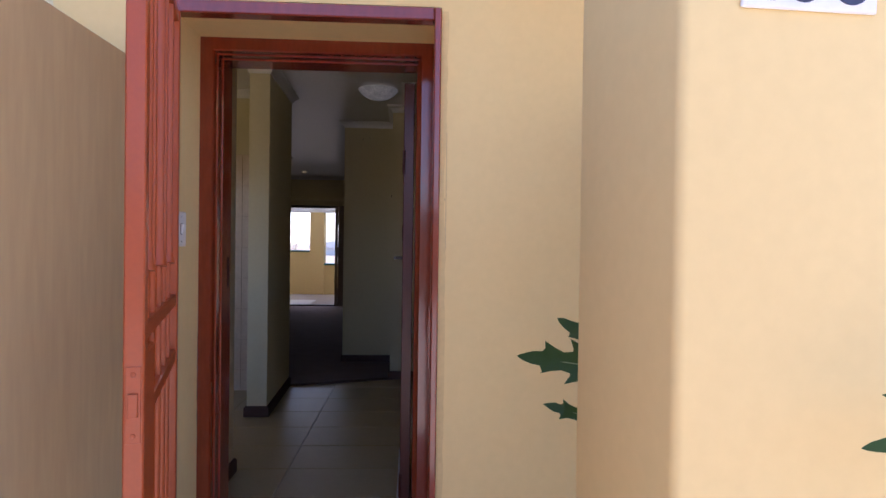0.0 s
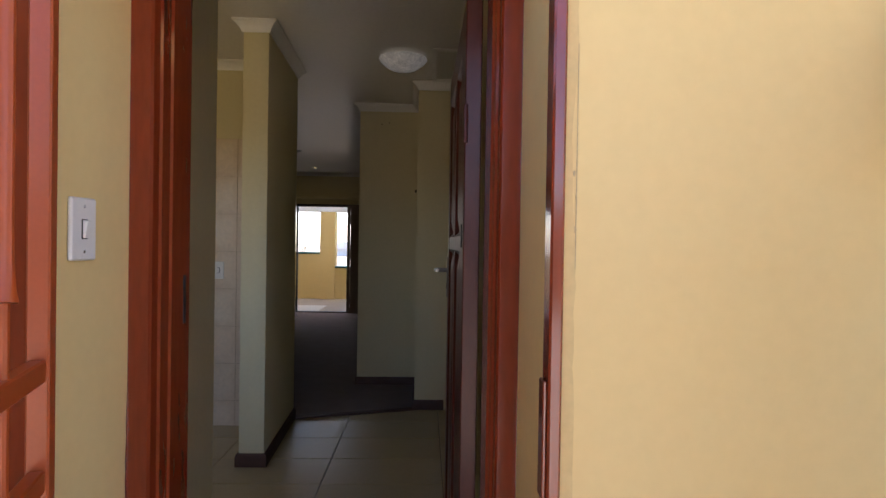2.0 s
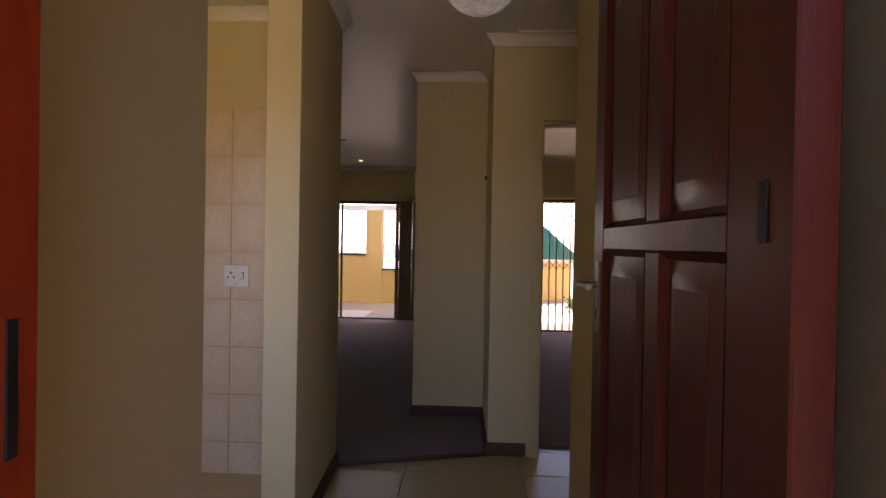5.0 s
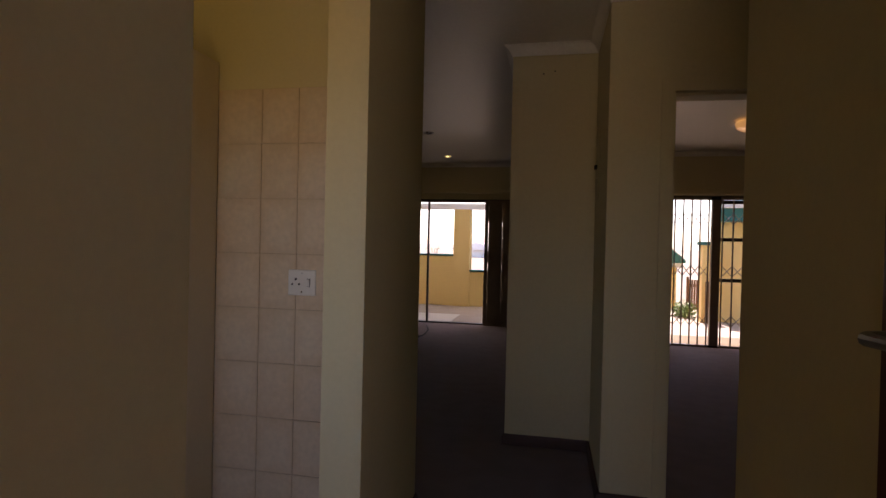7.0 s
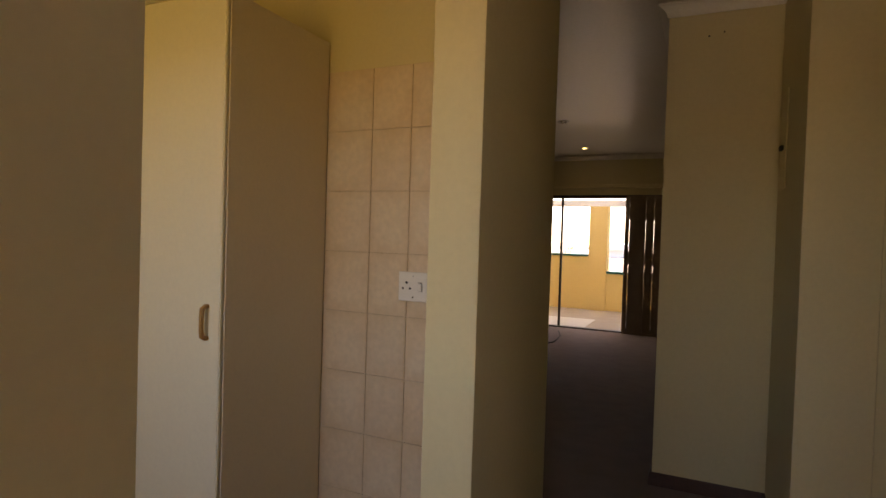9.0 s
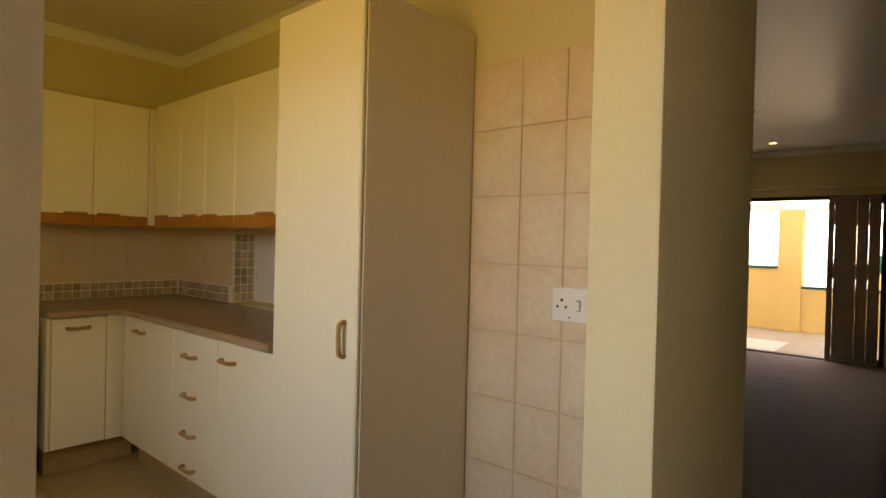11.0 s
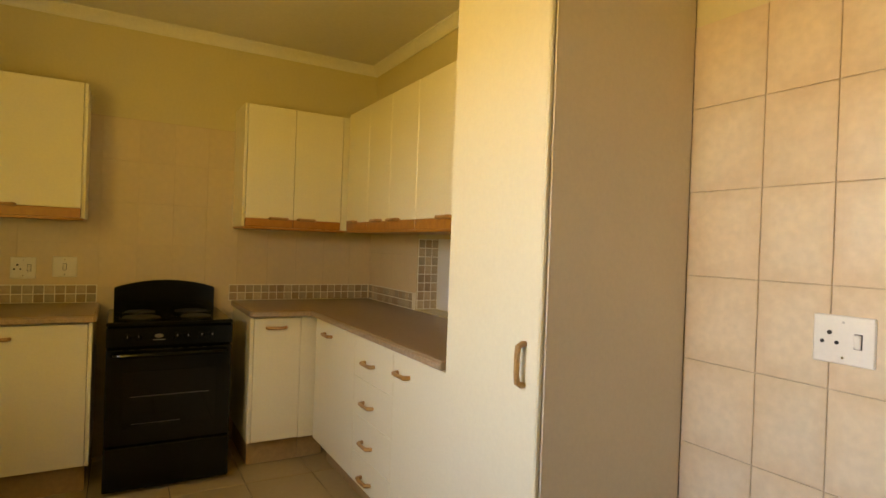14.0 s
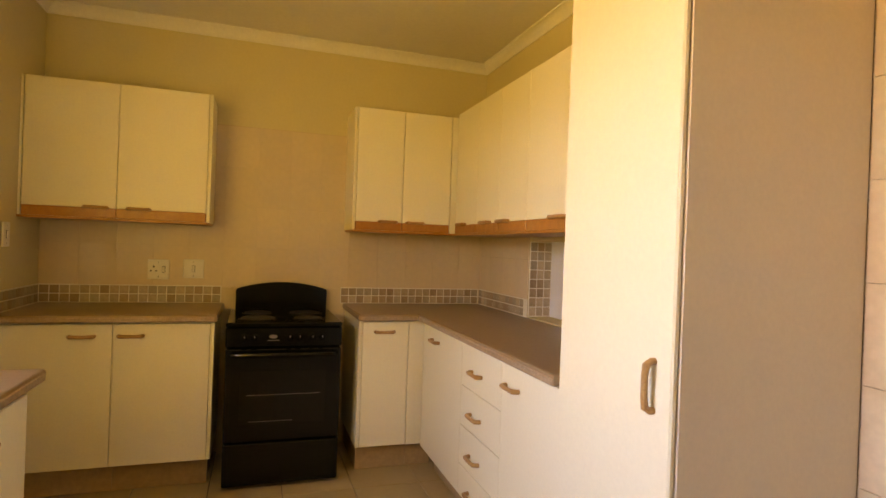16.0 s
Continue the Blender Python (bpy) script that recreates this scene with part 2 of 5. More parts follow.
def tube(bm, path, r, n=10, flat=1.0, caps=True):
    """A round bar through the points of path; r may be one radius or one for each point."""
    path = [Vector(p) for p in path]
    rs = r if isinstance(r, (list, tuple)) else [r] * len(path)
    rings, side = [], None
    for i, p in enumerate(path):
        d = (path[min(i + 1, len(path) - 1)] - path[max(i - 1, 0)]).normalized()
        if side is None:
            side = d.cross(Vector((0, 0, 1)) if abs(d.z) < 0.9 else Vector((1, 0, 0))).normalized()
        side = (side - d * side.dot(d)).normalized()
        up = d.cross(side)
        rings.append([bm.verts.new(p + side * math.cos(a) * rs[i] + up * math.sin(a) * rs[i] * flat) for a in (2 * math.pi * k / n for k in range(n))])
    for a, b in zip(rings, rings[1:]):
        for k in range(n):
            bm.faces.new((a[k], a[(k + 1) % n], b[(k + 1) % n], b[k]))
    if caps:
        bm.faces.new(rings[0][::-1])
        bm.faces.new(rings[-1])
    return bm


def lathe(bm, profile, n=32, m=None):
    """A turned body round z; profile: (radius, height) from one end to the other."""
    m = m or Matrix()
    rings = []
    for r, z in profile:
        if r < 1e-5:
            rings.append([bm.verts.new(m @ Vector((0, 0, z)))])
        else:
            rings.append([bm.verts.new(m @ Vector((r * math.cos(2 * math.pi * k / n), r * math.sin(2 * math.pi * k / n), z))) for k in range(n)])
    for a, b in zip(rings, rings[1:]):
        for k in range(n):
            j = (k + 1) % n
            q = [a[k % len(a)], a[j % len(a)], b[j % len(b)], b[k % len(b)]]
            q = [v for i, v in enumerate(q) if v not in q[:i]]
            if len(q) > 2:
                bm.faces.new(q)
    return bm


def sweep(bm, path, profile, z, closed=False):
    """A moulding along a plan line with mitred corners; profile: (inwards, up). The room lies to the left of the line."""
    pts = [Vector(p) for p in path]
    n = len(pts)
    dirs = [(pts[(i + 1) % n] - pts[i]).normalized() for i in range(n if closed else n - 1)]
    rings = []
    for i, p in enumerate(pts):
        a = dirs[i - 1] if (closed or i > 0) else dirs[0]
        b = dirs[i] if (closed or i < n - 1) else dirs[-1]
        na, nb = Vector((-a.y, a.x)), Vector((-b.y, b.x))
        k = (na + nb) / (1 + na.dot(nb))
        rings.append([bm.verts.new((p.x + k.x * d, p.y + k.y * d, z + h)) for d, h in profile])
    m = len(profile)
    for i in range(n if closed else n - 1):
        a, b = rings[i], rings[(i + 1) % n]
        for k in range(m):
            bm.faces.new((a[k], a[(k + 1) % m], b[(k + 1) % m], b[k]))
    if not closed:
        bm.faces.new(rings[0])
        bm.faces.new(rings[-1][::-1])
    return bm


def prism(bm, outline, depth, m=None):
    """A plate: outline (x, z) in its plane, thickness depth along y."""
    m = m or Matrix()
    a = [bm.verts.new(m @ Vector((x, 0, z))) for x, z in outline]
    b = [bm.verts.new(m @ Vector((x, depth, z))) for x, z in outline]
    bm.faces.new(a)
    bm.faces.new(b[::-1])
    n = len(a)
    for i in range(n):
        bm.faces.new((a[i], b[i], b[(i + 1) % n], a[(i + 1) % n]))
    return bm


def solid(bm, name, material, angle=32):
    bmesh.ops.recalc_face_normals(bm, faces=bm.faces)
    me = bpy.data.meshes.new(name)
    bm.to_mesh(me)
    bm.free()
    for p in me.polygons:
        p.use_smooth = True
    me.set_sharp_from_angle(angle=radians(angle))
    for m in material if isinstance(material, (list, tuple)) else [material]:
        me.materials.append(m)
    return me


def part(name, bm, material, parent=None, label="", angle=32):
    """One mesh object, under a thing or under a part."""
    ob = new(name, solid(bm, name, material, angle))
    if parent is not None:
        ob.parent = parent
    return tagged(ob, label)


def thing(name, m, label, category, group=""):
    """The Empty of a thing, at the pose m."""
    ob = new(name)
    ob.matrix_world = m
    return tagged(ob, label, category, group)


def structure(name, bm, material, label, category):
    return tagged(part(name, bm, material), label, category, kind="structure")


CEIL = 2.57

# ---- ground and outside walls ----
bm = bmesh.new()
box(bm, (-400, -400, -0.6), (400, 400, -0.12))
structure("ground", bm, M_EARTH, "dry brown garden ground round the house", "ground")
# out of view; made pale so it throws sunlight onto the front wall
M_DRIVE = mat("bounce_paving", (0.60, 0.53, 0.43), 0.85, var=0.08, scale=2, fine=50, bump=0.15)
structure("pavement", boxes(((3.86, -6.9, -0.12), (12.0, 3.43, -0.08)), bevel=0.01), M_DRIVE, "unseen paving before the front door, pale to bounce sunlight", "paving")
structure("patio_floor", boxes(((0.4, 13.0, -0.12), (5.0, 15.9, -0.012))), M_PAVE, "pale paved patio floor beyond the sliding door", "patio")
structure("yard_floor", boxes(((5.0, 12.04, -0.12), (12.0, 18.0, -0.015))), M_PAVE, "sunlit paved yard beyond the bedroom door", "yard")

# front wall: the door recess goes through it, the window opening too
F0, F1 = 3.43, 3.99
W0, W1, WZ0, WZ1 = 5.428, 6.5, 1.14, 1.99
structure("wall_front", boxes(
    ((3.59, F0, -0.12), (3.916, F1, 2.9)),
    ((3.916, F0, 2.052), (4.793, F1, 2.9)),
    ((4.793, F0, -0.12), (W0, F1, 2.9)),
    ((W0, F0, -0.12), (W1, F1, WZ0)),
    ((W0, F0, WZ1), (W1, F1, 2.9)),
    ((W1, F0, -0.12), (8.6, F1, 2.9))), M_OUT, "yellow plastered front wall with the door recess", "wall")
KW0, KW1, KZ0, KZ1 = 2.1, 3.5, 1.12, 2.10
structure("wall_kitchen_south", boxes(
    ((-0.2, F0, -0.12), (KW0, 3.857, 2.9)),
    ((KW0, F0, -0.12), (KW1, 3.857, KZ0)),
    ((KW0, F0, KZ1), (KW1, 3.857, 2.9)),
    ((KW1, F0, -0.12), (3.59, 3.857, 2.9))), M_WALL, "cream painted kitchen wall with the window", "wall")
structure("wall_garden", boxes(((3.62, -1.5, -0.12), (3.855, F0, 1.85)), bevel=0.006), M_GWALL, "yellow-brown plastered side wall with vertical streaks beside the gate", "wall")
# unseen wall behind the camera, added to cut low sky light
structure("wall_opposite", boxes(((-4.0, -7.3, -0.12), (14.0, -7.0, 2.1))), M_FACE, "plain brown wall added out of view to hold back low light", "wall")
bm = bmesh.new()
lo = [bm.verts.new((x, y, -0.12)) for x, y in ((5.100, 2.374), (5.62, 2.374), (5.62, 2.69), (5.050, 2.69))]
hi = [bm.verts.new((v.co.x, v.co.y, 2.75)) for v in lo]
bm.faces.new(hi)
for i in range(4):
    bm.faces.new((lo[i], lo[(i + 1) % 4], hi[(i + 1) % 4], hi[i]))
bmesh.ops.bevel(bm, geom=[e for e in bm.edges if abs(e.verts[0].co.z - e.verts[1].co.z) > 1], offset=0.014, segments=4, affect="EDGES", profile=0.5)
structure("wall_porch_pier", bm, M_OUT, "yellow plastered porch pier", "pier")
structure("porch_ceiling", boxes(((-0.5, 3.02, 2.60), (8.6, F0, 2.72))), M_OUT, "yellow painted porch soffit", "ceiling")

# ---- inside walls ----
structure("wall_hall_left", boxes(((3.59, 3.857, -0.1), (3.74, 4.757, CEIL))), M_WALL, "cream painted wall between hall and kitchen", "wall")
HX0, HX1, HZ0, HZ1 = 0.742, 2.05, 0.902, 1.338
structure("wall_kitchen_north", boxes(
    ((-0.2, 6.5, -0.1), (HX0, 6.66, CEIL)),
    ((HX0, 6.5, -0.1), (HX1, 6.66, HZ0)),
    ((HX0, 6.5, HZ1), (HX1, 6.66, CEIL)),
    ((HX1, 6.5, -0.1), (3.515, 6.66, CEIL))), M_WALL, "cream painted kitchen wall with a serving hatch", "wall")
bm = bmesh.new()
lo = [bm.verts.new((x, y, -0.1)) for x, y in ((3.515, 5.757), (3.662, 5.757), (3.622, 6.66), (3.515, 6.66))]
hi = [bm.verts.new((v.co.x, v.co.y, CEIL)) for v in lo]
bm.faces.new(hi)
for i in range(4):
    bm.faces.new((lo[i], lo[(i + 1) % 4], hi[(i + 1) % 4], hi[i]))
bmesh.ops.bevel(bm, geom=[e for e in bm.edges if abs(e.verts[0].co.z - e.verts[1].co.z) > 1], offset=0.006, segments=2, affect="EDGES", profile=0.5)
structure("wall_stub", bm, M_WALL, "cream painted stub wall between hall and fridge space", "wall")
structure("wall_kitchen_west", boxes(((-0.2, 3.857, -0.1), (0.0, 6.5, CEIL))), M_WALL, "cream painted kitchen wall behind the stove", "wall")
structure("wall_hall_right", boxes(((4.808, F1, -0.1), (4.95, 5.815, CEIL)), ((4.95, 5.665, -0.1), (6.1, 5.815, CEIL)), ((6.0, 5.815, -0.1), (6.1, 6.895, CEIL))),
          M_WALL, "cream painted wall of the entrance hall", "wall")
DX0, DX1, DZ = 4.785, 5.60, 2.092
structure("wall_bedroom_door", boxes(((4.62, 6.895, -0.1), (DX0, 7.03, CEIL)), ((DX0, 6.895, DZ), (DX1, 7.03, CEIL)), ((DX1, 6.895, -0.1), (8.2, 7.03, CEIL))),
          M_WALL, "cream painted wall with the bedroom doorway", "wall")
structure("wall_living_east", boxes(((3.965, 7.642, -0.1), (4.62, 12.82, CEIL))), M_WALL,
          "cream painted wall beside the living room", "wall")
bm = bmesh.new()
lo = [bm.verts.new((x, y, -0.1)) for x, y in ((4.505, 6.895), (4.62, 6.895), (4.62, 7.642), (4.495, 7.642))]
hi = [bm.verts.new((v.co.x, v.co.y, CEIL)) for v in lo]
bm.faces.new(hi)
for i in range(4):
    bm.faces.new((lo[i], lo[(i + 1) % 4], hi[(i + 1) % 4], hi[i]))
structure("wall_hall_corner", bm, M_WALL, "cream painted corner wall at the end of the hall", "wall")
structure("wall_living_west", boxes(((0.3, 6.66, -0.1), (0.5, 12.82, CEIL))), M_WALL, "cream painted living room wall", "wall")
SX0, SX1, SZ = 2.0, 3.70, 1.995
structure("wall_living_north", boxes(((0.3, 12.82, -0.1), (SX0, 13.0, 2.9)), ((SX0, 12.82, SZ), (SX1, 13.0, 2.9)), ((SX1, 12.82, -0.1), (4.8, 13.0, 2.9))),
          M_WALL, "cream painted wall with the sliding door", "wall")
BX0, BX1, BZ = 5.2, 7.0, 1.99
structure("wall_bedroom_north", boxes(((4.62, 11.88, -0.1), (BX0, 12.04, 2.9)), ((BX0, 11.88, BZ), (BX1, 12.04, 2.9)), ((BX1, 11.88, -0.1), (8.4, 12.04, 2.9))),
          M_WALL, "cream painted wall with the gated bedroom door", "wall")
structure("wall_bedroom_east", boxes(((8.2, 5.665, -0.1), (8.4, 11.88, 2.9)), ((8.4, 3.43, -0.1), (8.6, 5.8, 2.9)), ((6.1, 5.665, -0.1), (8.2, 5.815, CEIL))), M_WALL, "cream painted bedroom wall", "wall")

# ceilings, each with its thickness
structure("ceiling", boxes(((-0.2, 3.43, CEIL), (8.4, 13.0, CEIL + 0.12))), M_CEIL, "off-white painted ceiling boards", "ceiling")
structure("roof", boxes(((-0.6, 2.98, 2.9), (9.0, 13.2, 2.98))), M_TEAL, "flat roof over the house", "roof")

# ---- floors ----
structure("floor", boxes(((-0.2, 3.86, -0.14), (8.4, 13.0, -0.008))), M_GROUT, "beige ceramic floor tiles with dark grout", "floor")
bm = bmesh.new()
EDGE0, EDGE1 = (3.60, 6.66), (4.53, 6.915)
outline = [EDGE0, EDGE1, (4.50, 7.65), (3.97, 7.65), (3.97, 12.82), (0.5, 12.82), (0.5, 6.66)]
lo = [bm.verts.new((x, y, -0.008)) for x, y in outline]
hi = [bm.verts.new((x, y, 0.012)) for x, y in outline]
bm.faces.new(hi)
for i in range(len(lo)):
    bm.faces.new((lo[i], lo[(i + 1) % len(lo)], hi[(i + 1) % len(lo)], hi[i]))
structure("carpet_living", bm, M_CARPET, "worn brown-grey fitted carpet", "carpet")
structure("carpet_bedroom", boxes(((4.62, 7.05, -0.008), (8.2, 11.88, 0.012))), M_CARPET, "worn brown-grey fitted bedroom carpet", "carpet")
bm = bmesh.new()
d = Vector((EDGE1[0] - EDGE0[0], EDGE1[1] - EDGE0[1], 0))
box(bm, (0, -0.03, -0.004), (d.length, 0.012, 0.016), 0.004, pose(EDGE0[0], EDGE0[1], 0, 0, 0, math.degrees(math.atan2(d.y, d.x))))
structure("trim_carpet_edge", bm, M_SKIRT, "dark wooden strip where the carpet meets the tiles", "floor trim")

# ---- cornice and skirting ----
COVE = [(0, -0.068), (0.008, -0.068), (0.009, -0.060), (0.013, -0.050), (0.021, -0.037), (0.032, -0.026), (0.043, -0.020), (0.045, -0.016), (0.052, -0.014), (0.052, -0.003), (0, -0.003)]
ROOM = [(3.622, 6.66), (3.662, 5.757), (3.515, 5.757), (3.515, 6.5), (0, 6.5), (0, 3.857), (3.59, 3.857), (3.59, 4.757), (3.74, 4.757), (3.74, F1),
        (4.808, F1), (4.808, 5.815), (6.0, 5.815), (6.0, 6.895), (4.505, 6.895), (4.495, 7.642), (3.965, 7.642), (3.965, 12.82), (0.5, 12.82), (0.5, 6.66)]
structure("cornice", sweep(bmesh.new(), ROOM, COVE, CEIL, True), M_CORN, "white coved plaster cornice", "cornice")
structure("cornice_bedroom", sweep(bmesh.new(), [(4.62, 11.88), (4.62, 7.03), (8.2, 7.03), (8.2, 11.88)], COVE, CEIL, True), M_CORN, "white coved bedroom cornice", "cornice")
SK = [(0, 0), (0.016, 0), (0.016, 0.060), (0.011, 0.072), (0.004, 0.076), (0, 0.076)]
for line in (
        [(3.622, 6.66), (3.662, 5.757), (3.515, 5.757), (3.515, 5.95)],
        [(3.59, 4.5), (3.59, 4.757), (3.74, 4.757), (3.74, F1)],
        [(4.808, F1), (4.808, 5.815), (6.0, 5.815), (6.0, 6.895), (5.65, 6.895)],
        [(4.735, 6.895), (4.505, 6.895), (4.495, 7.642), (3.965, 7.642), (3.965, 12.82)],
        [(SX0, 12.82), (0.5, 12.82), (0.5, 6.66), (3.55, 6.66)]):
    structure("baseboard", sweep(bmesh.new(), line, SK, 0.004), M_SKIRT, "dark brown wooden skirting board", "skirting")

# ---- front door, its frame and the security gate ----
JAMB = [(0, 0), (0.045, 0), (0.050, 0.006), (0.052, 0.030), (0.0575, 0.034), (0.0575, 0.072), (0.063, 0.076), (0.066, 0.168), (0, 0.168)]


def u_frame(bm, x0, x1, z0, z1, profile, y):
    """A door lining: profile (inwards, backwards) swept up, across and down."""
    rings = []
    for x, z, sx, sz in ((x0, z0, 1, 0), (x0, z1, 1, -1), (x1, z1, -1, -1), (x1, z0, -1, 0)):
        rings.append([bm.verts.new((x + sx * d, y + b, z + sz * d)) for d, b in profile])
    for a, b in zip(rings, rings[1:]):
        for k in range(len(profile)):
            j = (k + 1) % len(profile)
            bm.faces.new((a[k], a[j], b[j], b[k]))
    bm.faces.new(rings[0])
    bm.faces.new(rings[-1][::-1])
    return bm


front = tagged(new("door_front_frame"), "red-brown gloss painted wooden door frame", "door frame", kind="structure")
part("lining", u_frame(bmesh.new(), 3.915, 4.794, -0.06, 2.053, JAMB, 3.766), M_RED, front)
part("sill", boxes(((3.916, 3.75, -0.10), (4.793, 4.0, 0.004)), bevel=0.006), M_RED, front)
part("strike_plate", boxes(((3.979, 3.900, 1.10), (3.9825, 3.911, 1.22))), M_IRON, front, "dark worn steel strike plate")


def ragged_strip(bm, x, y, z0, z1, width, wall, rnd):
    """A thin strip with an uneven rim beyond a frame's edge: brushed-over paint, painted shade or a crack. wall: the
    axis it lies flat on.
    """
    prev, z, w = None, z0, width
    while z < z1:
        w = min(max(w + rnd.uniform(-0.2, 0.2) * width, 0.5 * abs(width)), 1.4 * abs(width)) if width > 0 else max(min(w + rnd.uniform(-0.35, 0.35) * width, -0.15 * abs(width)), -1.8 * abs(width))
        row = [(x, y, z), (x, y + w, z)] if wall == "x" else [(x, y, z), (x + w, y, z)]
        row = [bm.verts.new(p) for p in row]
        if prev:
            bm.faces.new((prev[0], prev[1], row[1], row[0]))
        prev = row
        z += rnd.uniform(0.012, 0.045)
    return bm


rr = random.Random(11)
M_CHIP = mat("bare_plaster", (0.55, 0.40, 0.20), 0.9, var=0.15, scale=30, fine=160, bump=0.3)
# darker ochre holds the shade along the plaster edge by the gate post
M_EDGESHADE = mat("shaded_edge_plaster", (0.66, 0.475, 0.20), 0.85, var=0.05, scale=12, fine=60, bump=0.12, second=(0.56, 0.39, 0.16))
CHIPS = ((4.826, 1.43, 0.006), (4.830, 1.39, 0.004), (4.828, 1.335, 0.009), (4.830, 1.315, 0.005), (4.813, 1.63, 0.008), (4.817, 1.61, 0.004), (4.812, 0.62, 0.008))
part("paint_edge", ragged_strip(bmesh.new(), 3.9175, 3.768, -0.05, 2.04, -0.007, "x", rr), M_RED, front)
part("paint_edge", ragged_strip(bmesh.new(), 4.7915, 3.768, -0.05, 2.04, -0.007, "x", rr), M_RED, front)
part("plaster_edge", ragged_strip(bmesh.new(), 4.8085, 3.4275, -0.08, 2.045, 0.017, "y", rr), M_EDGESHADE, front)
part("plaster_crack", ragged_strip(bmesh.new(), 4.829, 3.4270, 1.27, 1.66, 0.0022, "y", rr), M_CHIP, front)
for cx, cz, cr in CHIPS:
    bm = bmesh.new()
    pts = [(cx + cr * rr.uniform(0.3, 1.0) * math.cos(a) * 0.45, cz + cr * rr.uniform(0.5, 1.0) * math.sin(a)) for a in (math.tau * k / 11 for k in range(11))]
    prism(bm, pts, 0.003, Matrix.Translation((0, 3.4278, 0)))
    part("plaster_chip", bm, M_CHIP, front)


def front_door():
    """The leaf in its own axes: x from the hinge to the lock edge, y its thickness, z up."""
    w, h, t = 0.818, 1.955, 0.044
    ob = thing("front_door", pose(4.722, 3.990, 0.008, 0, 0, 90.5), "open dark mahogany panelled front door", "door")
    s, mid = 0.138, 1.300
    xa, xb = s, w - 0.085
    xm0, xm1 = 0.370, 0.442
    for nm, lo, hi in (("stile", (0, 0, 0), (s, t, h)), ("stile", (xb, 0, 0), (w, t, h)), ("rail", (xa, 0.001, 0), (xb, t - 0.001, 0.17)),
                       ("rail", (xa, 0.001, mid - 0.024), (xb, t - 0.001, mid + 0.026)), ("rail", (xa, 0.001, h - 0.11), (xb, t - 0.001, h)),
                       ("mullion", (xm0, 0.001, 0.17), (xm1, t - 0.001, mid - 0.024)), ("mullion", (xm0, 0.001, mid + 0.026), (xm1, t - 0.001, h - 0.11))):
        part(nm, boxes((lo, hi), bevel=0.003), M_DOOR, ob)
    for x0, x1 in ((xa, xm0), (xm1, xb)):
        for z0, z1 in ((0.17, mid - 0.024), (mid + 0.026, h - 0.11)):
            bm = bmesh.new()
            for side in (0, 1):
                yf, yi, yo = (0.006, 0.014, 0.0) if not side else (t - 0.006, t - 0.014, t)
                loops = []
                for inset, y in ((0.0, yo), (0.012, yi), (0.016, yi), (0.052, yf), (0.055, yf - 0.0015 if not side else yf + 0.0015)):
                    loops.append([bm.verts.new(p) for p in ((x0 + inset, y, z0 + inset), (x1 - inset, y, z0 + inset), (x1 - inset, y, z1 - inset), (x0 + inset, y, z1 - inset))])
                for a, b in zip(loops, loops[1:]):
                    for k in range(4):
                        bm.faces.new((a[k], a[(k + 1) % 4], b[(k + 1) % 4], b[k]))
                bm.faces.new(loops[-1])
            part("panel", bm, M_DOOR, ob, angle=20)
    # lever handle on the face to the hall
    k = w - 0.018
    hs = part("handle_plate", boxes(((k - 0.062, t, 1.085), (k - 0.024, t + 0.007, 1.25)), bevel=0.003), M_DULL, ob, "worn steel handle plate")
    bm = bmesh.new()
    tube(bm, [(k - 0.043, t, 1.195), (k - 0.043, t + 0.035, 1.195), (k - 0.050, t + 0.048, 1.195), (k - 0.07, t + 0.052, 1.196), (k - 0.155, t + 0.050, 1.198)], [0.009, 0.009, 0.009, 0.008, 0.007], 10)
    part("lever", bm, M_DULL, hs)
    part("keyhole", boxes(((k - 0.047, t + 0.0071, 1.12), (k - 0.039, t + 0.008, 1.143))), M_DARK, hs)
    part("latch_keep", boxes(((0.045, t, 1.29), (0.062, t + 0.003, 1.355)), bevel=0.001), M_IRON, ob, "dark worn metal keep")
    part("weather_bar", boxes(((0.02, t, 0.060), (w - 0.005, t + 0.016, 0.108)), bevel=0.004), M_WALU, ob, "bright aluminium weather bar")
    part("lock_face", boxes(((w, 0.012, 1.05), (w + 0.002, 0.034, 1.27))), M_STEEL, ob)
    for z in (0.25, 1.62):
        bm = bmesh.new()
        tube(bm, [(-0.004, t - 0.002, z - 0.05), (-0.004, t - 0.002, z + 0.05)], 0.006, 8)
        part("hinge", bm, M_DOOR, ob)
    return ob


front_door()

gf = tagged(new("gate_frame"), "orange-brown painted steel gate frame", "gate frame", kind="structure")
part("post", boxes(((4.785, 3.412, -0.09), (4.808, 3.462, 2.045)), bevel=0.004), M_RED, gf)
part("post", boxes(((3.909, 3.412, -0.09), (3.944, 3.462, 2.045)), bevel=0.004), M_RED, gf)
part("head", boxes(((3.944, 3.412, 2.003), (4.785, 3.462, 2.045)), bevel=0.004), M_RED, gf)
part("strike", boxes(((4.778, 3.422, 0.88), (4.785, 3.456, 1.08)), bevel=0.002), M_RED, gf)


